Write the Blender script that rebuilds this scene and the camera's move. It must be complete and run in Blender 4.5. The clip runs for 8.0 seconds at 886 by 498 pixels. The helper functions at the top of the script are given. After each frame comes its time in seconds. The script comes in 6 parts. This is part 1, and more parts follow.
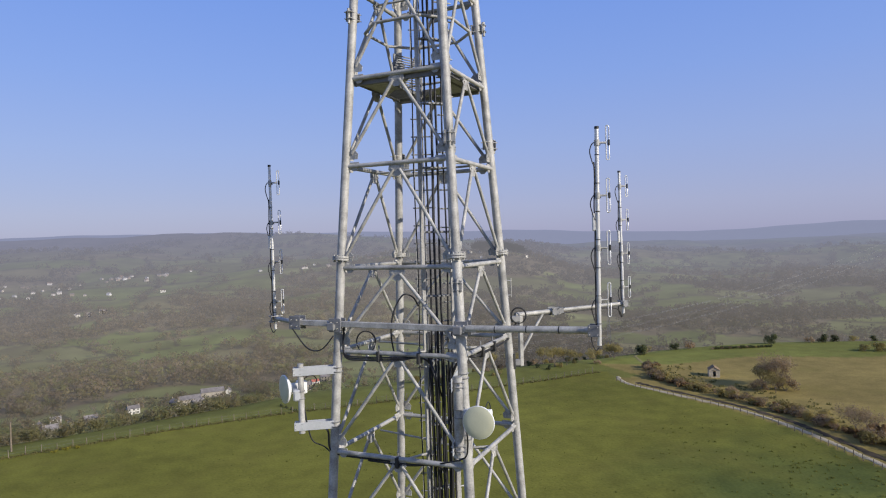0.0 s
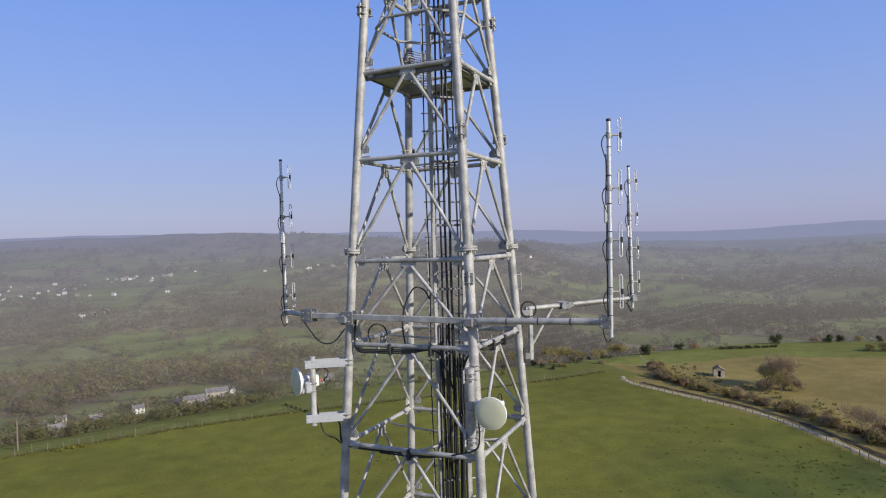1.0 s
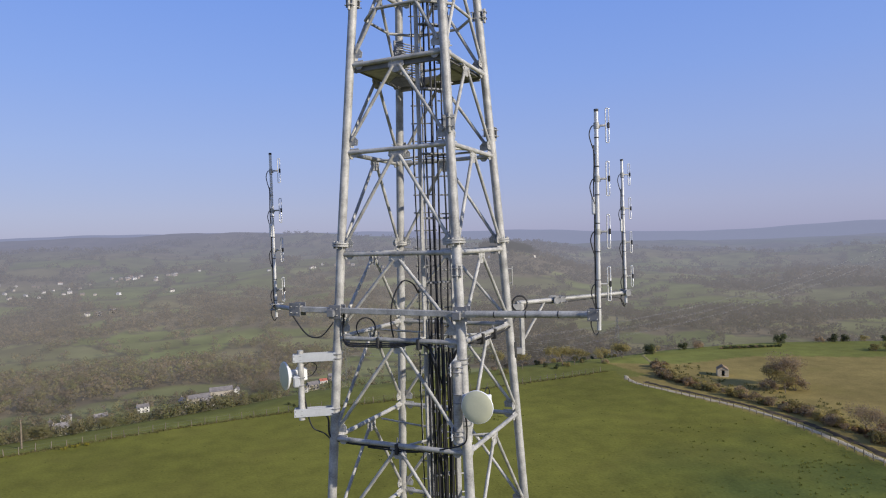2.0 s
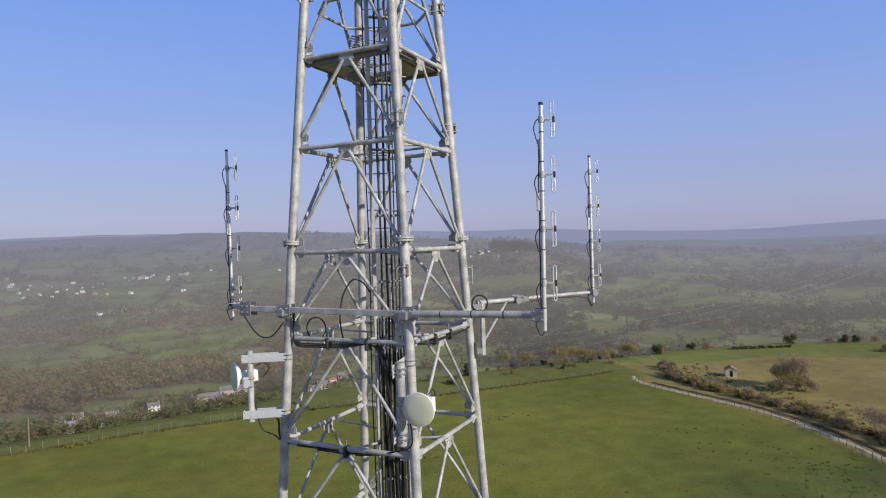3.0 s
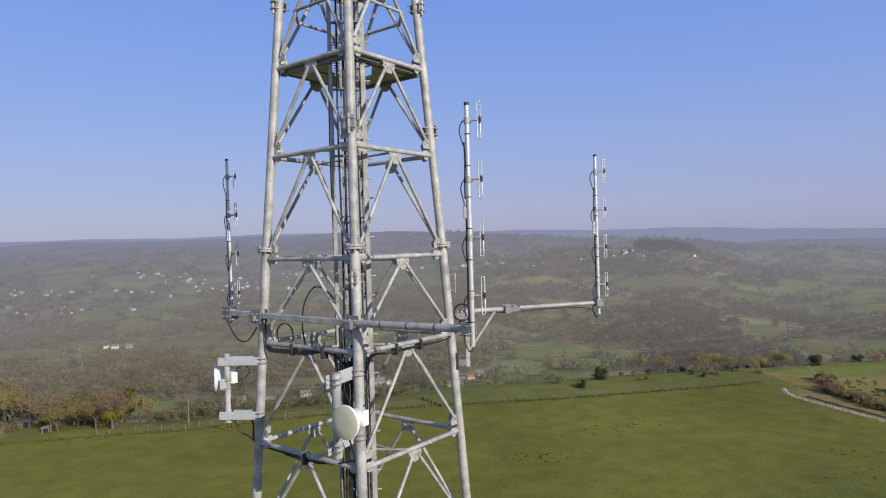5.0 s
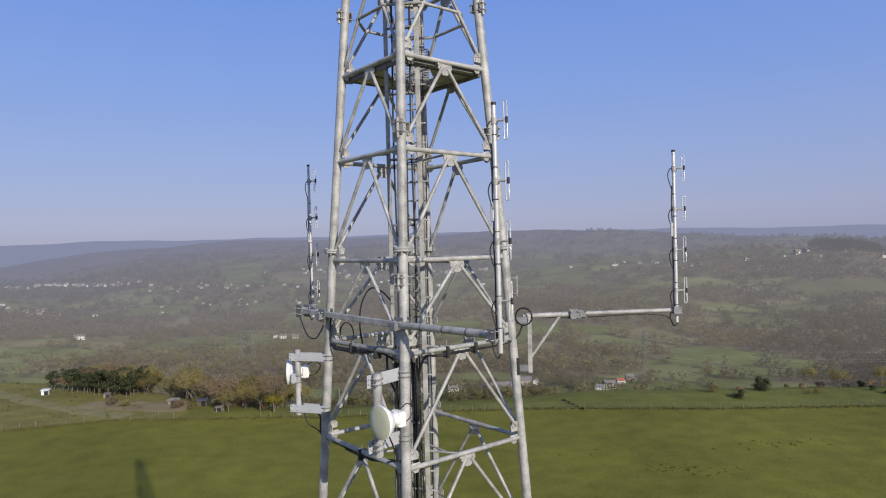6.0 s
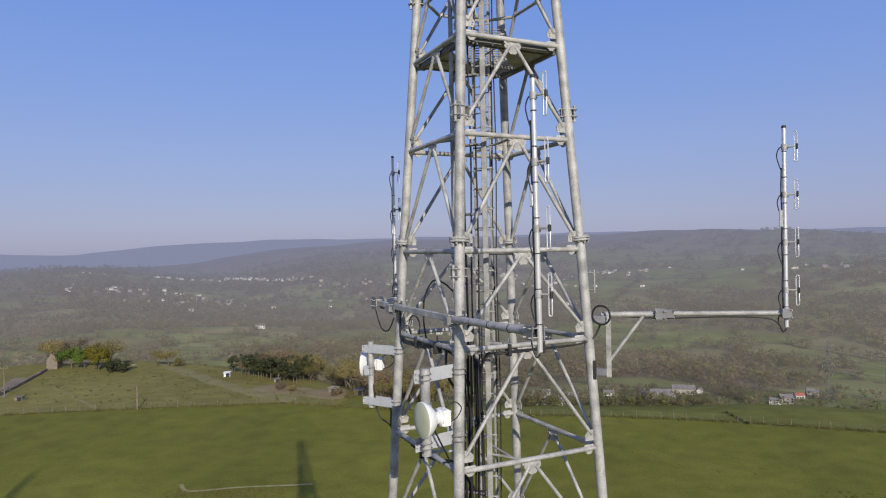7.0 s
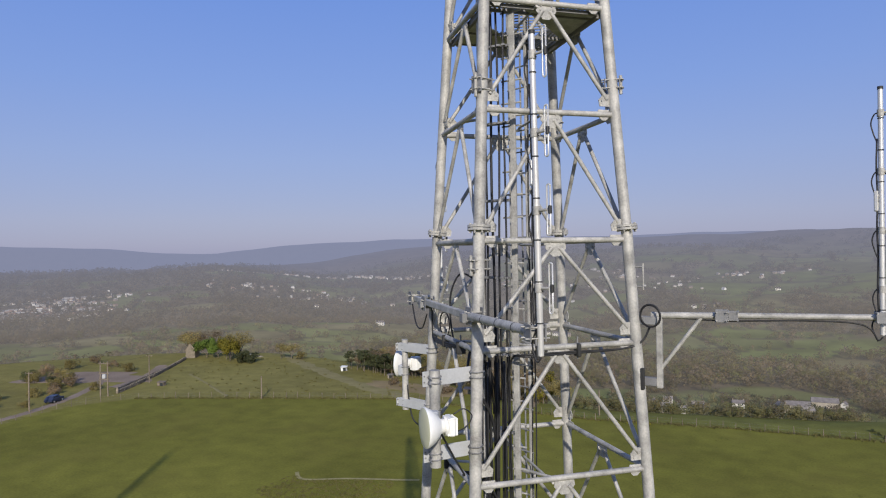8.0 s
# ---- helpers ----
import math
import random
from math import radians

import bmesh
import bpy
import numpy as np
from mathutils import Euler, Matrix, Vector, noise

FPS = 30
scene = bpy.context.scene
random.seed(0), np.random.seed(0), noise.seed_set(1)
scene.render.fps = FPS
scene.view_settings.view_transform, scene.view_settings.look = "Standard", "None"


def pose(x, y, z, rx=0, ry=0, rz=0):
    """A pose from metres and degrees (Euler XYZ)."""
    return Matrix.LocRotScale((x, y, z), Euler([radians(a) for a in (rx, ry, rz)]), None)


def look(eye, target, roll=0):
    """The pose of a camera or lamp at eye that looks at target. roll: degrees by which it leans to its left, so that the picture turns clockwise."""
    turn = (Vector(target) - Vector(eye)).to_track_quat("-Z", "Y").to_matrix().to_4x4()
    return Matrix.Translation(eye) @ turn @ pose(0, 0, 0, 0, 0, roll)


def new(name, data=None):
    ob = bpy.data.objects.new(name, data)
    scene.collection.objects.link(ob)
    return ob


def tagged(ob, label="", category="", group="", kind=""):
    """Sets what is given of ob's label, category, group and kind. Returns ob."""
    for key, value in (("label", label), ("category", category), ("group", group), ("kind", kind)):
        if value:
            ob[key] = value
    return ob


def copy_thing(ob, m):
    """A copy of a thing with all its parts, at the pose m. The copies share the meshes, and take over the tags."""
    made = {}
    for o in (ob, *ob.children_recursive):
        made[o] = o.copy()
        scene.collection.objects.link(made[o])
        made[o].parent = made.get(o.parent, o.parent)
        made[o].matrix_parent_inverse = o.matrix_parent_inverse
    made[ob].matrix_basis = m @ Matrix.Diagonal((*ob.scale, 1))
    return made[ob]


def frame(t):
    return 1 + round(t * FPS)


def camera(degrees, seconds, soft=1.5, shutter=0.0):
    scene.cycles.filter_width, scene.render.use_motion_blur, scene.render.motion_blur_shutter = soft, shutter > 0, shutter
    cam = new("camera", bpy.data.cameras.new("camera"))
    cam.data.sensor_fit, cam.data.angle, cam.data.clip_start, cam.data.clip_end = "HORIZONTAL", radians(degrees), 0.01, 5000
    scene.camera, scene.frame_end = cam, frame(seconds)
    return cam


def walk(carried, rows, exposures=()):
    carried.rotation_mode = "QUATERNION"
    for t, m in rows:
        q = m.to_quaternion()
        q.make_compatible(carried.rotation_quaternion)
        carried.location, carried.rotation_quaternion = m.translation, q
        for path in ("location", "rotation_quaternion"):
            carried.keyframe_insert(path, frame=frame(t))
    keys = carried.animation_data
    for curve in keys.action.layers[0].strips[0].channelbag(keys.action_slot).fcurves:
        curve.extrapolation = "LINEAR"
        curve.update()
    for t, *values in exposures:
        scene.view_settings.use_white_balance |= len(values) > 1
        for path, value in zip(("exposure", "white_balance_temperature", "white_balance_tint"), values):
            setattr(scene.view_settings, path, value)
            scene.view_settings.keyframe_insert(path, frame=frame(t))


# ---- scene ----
cam = camera(68.6, 8.0, soft=1.1)
PATH = [
    (0, (-3.713, -10.48, 30.228), (-2.991, -8.615, 30.204), -1.7),
    (0.5, (-3.769, -10.503, 30.171), (-3.053, -8.636, 30.148), -1.7),
    (1, (-3.844, -10.486, 30.12), (-3.133, -8.617, 30.097), -1.7),
    (2.5, (-3.21, -10.498, 29.971), (-2.519, -8.621, 29.947), -1.7),
    (3, (-2.648, -10.566, 29.956), (-1.978, -8.682, 29.932), -1.7),
    (3.5, (-2.028, -10.628, 29.944), (-1.421, -8.722, 29.92), -1.8),
    (4, (-1.371, -10.683, 29.937), (-0.851, -8.751, 29.916), -1.8),
    (5.5, (0.835, -10.879, 30.03), (0.882, -8.879, 30.018), -1.6),
    (6, (1.545, -10.754, 30.027), (1.34, -8.764, 30.02), -1.5),
    (6.5, (2.172, -10.463, 29.963), (1.711, -8.517, 29.961), -1.2),
    (7, (2.772, -9.932, 29.868), (2.103, -8.047, 29.87), -1.1),
    (7.5, (3.281, -9.276, 29.789), (2.433, -7.465, 29.793), -1.1),
    (8, (3.59, -8.615, 29.716), (2.596, -6.879, 29.724), -0.9),
]
walk(cam, [(t, look(eye, target, roll)) for t, eye, target, roll in PATH],
     exposures=((0, -0.03), (4, -0.03), (5.5, -0.12), (6.5, -0.19), (8, -0.20)))

# ---------------------------------------------------------------- light
SUN_AZ, SUN_EL = 146.0, 24.0
world = bpy.data.worlds.new("world")
scene.world = world
world.use_nodes = True
wn = world.node_tree
sky = wn.nodes.new("ShaderNodeTexSky")
sky.sky_type = "NISHITA"
sky.sun_disc = False
sky.sun_elevation = radians(SUN_EL)
sky.sun_rotation = radians(SUN_AZ)
sky.air_density, sky.dust_density, sky.ozone_density = 1.0, 0.6, 2.0
grade, blend = wn.nodes.new("ShaderNodeValToRGB"), wn.nodes.new("ShaderNodeMix")
way, axes = wn.nodes.new("ShaderNodeTexCoord"), wn.nodes.new("ShaderNodeSeparateXYZ")
wn.links.new(way.outputs["Generated"], axes.inputs[0])
wn.links.new(axes.outputs[2], grade.inputs[0])
ramp_el = grade.color_ramp.elements
ramp_el[0].position, ramp_el[0].color = 0.0, (3.25, 3.4, 5.5, 1)
ramp_el[1].position, ramp_el[1].color = 1.0, (1.5, 2.2, 4.6, 1)
for p, v in ((0.05, (3.45, 3.75, 6.2, 1)), (0.14, (3.0, 3.9, 7.3, 1)), (0.24, (2.35, 3.65, 8.0, 1)), (0.38, (1.7, 3.15, 8.2, 1)), (0.7, (1.7, 2.6, 5.8, 1))):
    ramp_el.new(p).color = v
blend.data_type = "RGBA"
blend.inputs[0].default_value = 0.8
wn.links.new(sky.outputs[0], blend.inputs[6])
wn.links.new(grade.outputs[0], blend.inputs[7])
wn.links.new(blend.outputs[2], wn.nodes["Background"].inputs[0])
wn.nodes["Background"].inputs[1].default_value = 0.11

sun = new("sun", bpy.data.lights.new("sun", "SUN"))
sun.data.energy, sun.data.angle, sun.data.color = 4.8, radians(0.6), (1.0, 0.93, 0.82)
to_sun = Vector((math.sin(radians(SUN_AZ)) * math.cos(radians(SUN_EL)),
                 math.cos(radians(SUN_AZ)) * math.cos(radians(SUN_EL)), math.sin(radians(SUN_EL))))
sun.matrix_world = look(to_sun * 60 + Vector((0, 0, 40)), (0, 0, 40))
scene.view_settings.exposure = 0.0


# ---------------------------------------------------------------- materials
def nodes_of(name):
    m = bpy.data.materials.new(name)
    m.use_nodes = True
    nt = m.node_tree
    return m, nt, nt.nodes["Principled BSDF"]


def surface(name, a, b, rough=0.6, metal=0.0, scale=6.0, fine=60.0, bump=0.15, rough_b=None, per_object=0.0, spec=0.4):
    """Two base colours mixed by coarse and fine noise, with relief."""
    m, nt, bsdf = nodes_of(name)
    N, L = nt.nodes, nt.links
    co = N.new("ShaderNodeTexCoord")
    n1, n2 = N.new("ShaderNodeTexNoise"), N.new("ShaderNodeTexNoise")
    n1.inputs["Scale"].default_value, n1.inputs["Detail"].default_value = scale, 5
    n2.inputs["Scale"].default_value, n2.inputs["Detail"].default_value = fine, 3
    for n in (n1, n2):
        L.new(co.outputs["Object"], n.inputs["Vector"])
    add = N.new("ShaderNodeMath")
    add.operation = "MULTIPLY_ADD"
    L.new(n2.outputs[0], add.inputs[0])
    add.inputs[1].default_value = 0.5
    L.new(n1.outputs[0], add.inputs[2])
    ramp = N.new("ShaderNodeMapRange")
    ramp.inputs[1].default_value, ramp.inputs[2].default_value = 0.5, 1.0
    L.new(add.outputs[0], ramp.inputs[0])
    mix = N.new("ShaderNodeMix")
    mix.data_type = "RGBA"
    mix.inputs[6].default_value, mix.inputs[7].default_value = (*a, 1), (*b, 1)
    L.new(ramp.outputs[0], mix.inputs[0])
    out = mix.outputs[2]
    if per_object:
        info, hsv, mr = N.new("ShaderNodeObjectInfo"), N.new("ShaderNodeHueSaturation"), N.new("ShaderNodeMapRange")
        mr.inputs[3].default_value, mr.inputs[4].default_value = 1 - per_object, 1 + per_object
        L.new(info.outputs["Random"], mr.inputs[0])
        L.new(mr.outputs[0], hsv.inputs["Value"])
        L.new(out, hsv.inputs["Color"])
        out = hsv.outputs[0]
    L.new(out, bsdf.inputs["Base Color"])
    bsdf.inputs["Metallic"].default_value = metal
    bsdf.inputs["Specular IOR Level"].default_value = spec
    rr = N.new("ShaderNodeMapRange")
    rr.inputs[3].default_value, rr.inputs[4].default_value = rough, rough_b if rough_b else min(1, rough + 0.15)
    L.new(n1.outputs[0], rr.inputs[0])
    L.new(rr.outputs[0], bsdf.inputs["Roughness"])
    if bump:
        bp = N.new("ShaderNodeBump")
        bp.inputs["Strength"].default_value, bp.inputs["Distance"].default_value = bump, 0.01
        L.new(n2.outputs[0], bp.inputs["Height"])
        L.new(bp.outputs[0], bsdf.inputs["Normal"])
    return m


M_GALV = surface("galvanised_steel", (0.23, 0.225, 0.21), (0.53, 0.515, 0.48), 0.5, 0.15, 5.0, 38, 0.12, 0.7, 0.06)
M_GALV_DK = surface("weathered_steel", (0.16, 0.16, 0.165), (0.27, 0.27, 0.27), 0.55, 0.2, 5.0, 60, 0.1, 0.75, 0.08)
M_BARE = surface("bright_aluminium", (0.58, 0.57, 0.55), (0.72, 0.71, 0.68), 0.35, 0.4, 4.0, 40, 0.04, 0.45)
M_GRATE = surface("dark_grating", (0.15, 0.148, 0.145), (0.24, 0.235, 0.23), 0.6, 0.3, 5.0, 60, 0.1, 0.8)
M_CABLE = surface("black_cable", (0.012, 0.012, 0.014), (0.03, 0.03, 0.032), 0.45, 0, 8, 60, 0.05)
M_BLACK = surface("black_plastic", (0.02, 0.02, 0.02), (0.04, 0.04, 0.04), 0.5, 0, 8, 60, 0.03)
M_WHITE = surface("white_paint", (0.72, 0.72, 0.70), (0.82, 0.82, 0.80), 0.4, 0, 4, 50, 0.03)
M_RADOME = surface("cream_radome", (0.53, 0.52, 0.36), (0.61, 0.60, 0.42), 0.55, 0, 5, 50, 0.03)
M_BLOCK = surface("painted_bracket", (0.40, 0.41, 0.42), (0.50, 0.51, 0.52), 0.45, 0.1, 5, 40, 0.05)
M_RED = surface("red_paint", (0.45, 0.06, 0.04), (0.55, 0.10, 0.07), 0.5, 0, 6, 40, 0.03)
M_BARK = surface("bark", (0.11, 0.088, 0.064), (0.20, 0.165, 0.12), 0.9, 0, 1.5, 12, 0.4)
M_POSTWOOD = surface("post_wood", (0.13, 0.10, 0.07), (0.24, 0.20, 0.15), 0.85, 0, 3, 25, 0.3, None, 0.2)
M_STONE = surface("gritstone", (0.16, 0.135, 0.10), (0.30, 0.255, 0.195), 0.9, 0, 1.2, 9, 0.5, None, 0.15, spec=0.06)
M_HOUSE = surface("rendered_stone", (0.22, 0.195, 0.16), (0.34, 0.305, 0.255), 0.9, 0, 0.4, 4, 0.3, None, 0.15)
M_WHITEWASH = surface("whitewash", (0.48, 0.46, 0.42), (0.60, 0.58, 0.54), 0.85, 0, 0.5, 5, 0.2)
M_SLATE = surface("slate_roof", (0.13, 0.12, 0.12), (0.24, 0.22, 0.21), 0.7, 0, 0.5, 5, 0.3, None, 0.2, spec=0.06)
M_REDROOF = surface("red_roof", (0.34, 0.10, 0.07), (0.44, 0.15, 0.10), 0.7, 0, 0.5, 5, 0.3)
M_GLASSDK = surface("window_glass", (0.02, 0.025, 0.03), (0.04, 0.045, 0.05), 0.12, 0, 2, 10, 0.0)
M_LANE = surface("lane_gravel", (0.35, 0.295, 0.20), (0.47, 0.40, 0.28), 0.95, 0, 0.5, 5, 0.3, spec=0.03)
M_YARD = surface("yard_tarmac", (0.20, 0.155, 0.12), (0.30, 0.24, 0.19), 0.95, 0, 0.12, 3, 0.3, spec=0.06)
M_TRACK = surface("worn_track", (0.205, 0.182, 0.080), (0.265, 0.232, 0.112), 0.95, 0, 0.3, 4, 0.3, spec=0.06)
M_DARK_VERGE = surface("dark_verge", (0.045, 0.036, 0.026), (0.10, 0.08, 0.055), 0.95, 0, 0.6, 5, 0.4, spec=0.05)
M_SLAB = surface("lichened_slab", (0.20, 0.14, 0.085), (0.32, 0.235, 0.145), 0.9, 0, 1.5, 9, 0.4, spec=0.06)
M_LIMEWASH = surface("pale_rubble", (0.34, 0.29, 0.21), (0.50, 0.44, 0.33), 0.9, 0, 1.5, 9, 0.4, spec=0.06)
M_STRAW = surface("dead_grass", (0.24, 0.215, 0.10), (0.36, 0.325, 0.17), 0.95, 0, 0.8, 6, 0.4, spec=0.05)
M_EARTH = surface("bare_earth", (0.20, 0.155, 0.085), (0.29, 0.23, 0.13), 0.95, 0, 0.2, 3, 0.4, spec=0.06)
M_CARPAINT = surface("dark_blue_car", (0.03, 0.04, 0.08), (0.05, 0.06, 0.11), 0.25, 0.3, 2, 20, 0)
M_PLASTIC = surface("porcelain", (0.25, 0.20, 0.17), (0.35, 0.29, 0.25), 0.3, 0, 6, 40, 0)


def foliage(name, a, b, c, gaps=0.0):
    """Leaves and twigs, each clump with its own tone."""
    m, nt, bsdf = nodes_of(name)
    N, L = nt.nodes, nt.links
    geo, info = N.new("ShaderNodeNewGeometry"), N.new("ShaderNodeObjectInfo")
    a, c = (tuple(0.45 * p + 0.55 * q for p, q in zip(e_, b)) for e_ in (a, c))
    ramp = N.new("ShaderNodeValToRGB")
    ramp.color_ramp.elements[0].color, ramp.color_ramp.elements[1].color = (*a, 1), (*c, 1)
    e = ramp.color_ramp.elements.new(0.5)
    e.color = (*b, 1)
    L.new(geo.outputs["Random Per Island"], ramp.inputs[0])
    hsv, mr = N.new("ShaderNodeHueSaturation"), N.new("ShaderNodeMapRange")
    mr.inputs[3].default_value, mr.inputs[4].default_value = 0.75, 1.25
    L.new(info.outputs["Random"], mr.inputs[0])
    L.new(mr.outputs[0], hsv.inputs["Value"])
    L.new(ramp.outputs[0], hsv.inputs["Color"])
    L.new(hsv.outputs[0], bsdf.inputs["Base Color"])
    bsdf.inputs["Roughness"].default_value = 0.8
    bsdf.inputs["Specular IOR Level"].default_value = 0.1
    thin, sh = N.new("ShaderNodeBsdfTranslucent"), N.new("ShaderNodeMixShader")
    L.new(hsv.outputs[0], thin.inputs[0])
    sh.inputs[0].default_value = 0.55
    L.new(bsdf.outputs[0], sh.inputs[1])
    L.new(thin.outputs[0], sh.inputs[2])
    L.new(sh.outputs[0], N["Material Output"].inputs[0])
    if gaps:
        # light between bare twigs
        clear_, loose = N.new("ShaderNodeBsdfTransparent"), N.new("ShaderNodeMixShader")
        loose.inputs[0].default_value = gaps
        L.new(sh.outputs[0], loose.inputs[1])
        L.new(clear_.outputs[0], loose.inputs[2])
        L.new(loose.outputs[0], N["Material Output"].inputs[0])
    return m


F_BARE = foliage("bare_twigs", (0.27, 0.20, 0.125), (0.33, 0.245, 0.15), (0.39, 0.30, 0.185), 0.4)
F_BUD = foliage("budding_twigs", (0.27, 0.228, 0.095), (0.33, 0.275, 0.11), (0.39, 0.325, 0.13), 0.3)
F_GREEN = foliage("young_leaves", (0.13, 0.185, 0.045), (0.175, 0.245, 0.055), (0.23, 0.30, 0.07))
F_YELLOW = foliage("gorse_bloom", (0.216, 0.204, 0.036), (0.3, 0.264, 0.048), (0.384, 0.324, 0.06))
F_DARK = foliage("evergreen", (0.085, 0.098, 0.052), (0.115, 0.128, 0.062), (0.15, 0.16, 0.075), 0.2)
F_RUST = foliage("dead_bracken", (0.22, 0.14, 0.07), (0.28, 0.18, 0.09), (0.33, 0.22, 0.11))
F_STRAW = foliage("straw_tufts", (0.17, 0.155, 0.055), (0.20, 0.18, 0.065), (0.23, 0.205, 0.08))
F_TUFT = foliage("rush_tufts", (0.13, 0.14, 0.034), (0.16, 0.165, 0.042), (0.19, 0.185, 0.055))


def ground_material():
    """Turf and fields: a tone for each piece of land, with grass mottling at three sizes."""
    m, nt, bsdf = nodes_of("turf_and_fields")
    N, L = nt.nodes, nt.links
    cover, geo = N.new("ShaderNodeVertexColor"), N.new("ShaderNodeNewGeometry")
    cover.layer_name = "cover"
    col = cover.outputs[0]
    for scale, lo, hi, det in ((0.035, 0.80, 1.18, 4), (0.28, 0.86, 1.14, 5), (3.0, 0.87, 1.13, 4)):
        n, mr, hsv = N.new("ShaderNodeTexNoise"), N.new("ShaderNodeMapRange"), N.new("ShaderNodeHueSaturation")
        n.inputs["Scale"].default_value, n.inputs["Detail"].default_value = scale, det
        L.new(geo.outputs["Position"], n.inputs["Vector"])
        mr.inputs[1].default_value, mr.inputs[2].default_value = 0.3, 0.7
        mr.inputs[3].default_value, mr.inputs[4].default_value = lo, hi
        L.new(n.outputs[0], mr.inputs[0])
        L.new(mr.outputs[0], hsv.inputs["Value"])
        L.new(col, hsv.inputs["Color"])
        col = hsv.outputs[0]
    # straw-coloured patches of old grass
    n, mr, mx = N.new("ShaderNodeTexNoise"), N.new("ShaderNodeMapRange"), N.new("ShaderNodeMix")
    n.inputs["Scale"].default_value, n.inputs["Detail"].default_value = 0.09, 6
    L.new(geo.outputs["Position"], n.inputs["Vector"])
    mr.inputs[1].default_value, mr.inputs[2].default_value, mr.inputs[4].default_value = 0.5, 0.75, 0.4
    L.new(n.outputs[0], mr.inputs[0])
    mx.data_type = "RGBA"
    mx.inputs[7].default_value = (0.17, 0.15, 0.034, 1)
    L.new(mr.outputs[0], mx.inputs[0])
    L.new(col, mx.inputs[6])
    L.new(mx.outputs[2], bsdf.inputs["Base Color"])
    bsdf.inputs["Roughness"].default_value = 0.95
    bsdf.inputs["Specular IOR Level"].default_value = 0.1
    bn, bp = N.new("ShaderNodeTexNoise"), N.new("ShaderNodeBump")
    bn.inputs["Scale"].default_value, bn.inputs["Detail"].default_value = 1.5, 6
    L.new(geo.outputs["Position"], bn.inputs["Vector"])
    bp.inputs["Strength"].default_value, bp.inputs["Distance"].default_value = 0.4, 0.2
    L.new(bn.outputs[0], bp.inputs["Height"])
    L.new(bp.outputs[0], bsdf.inputs["Normal"])
    return m


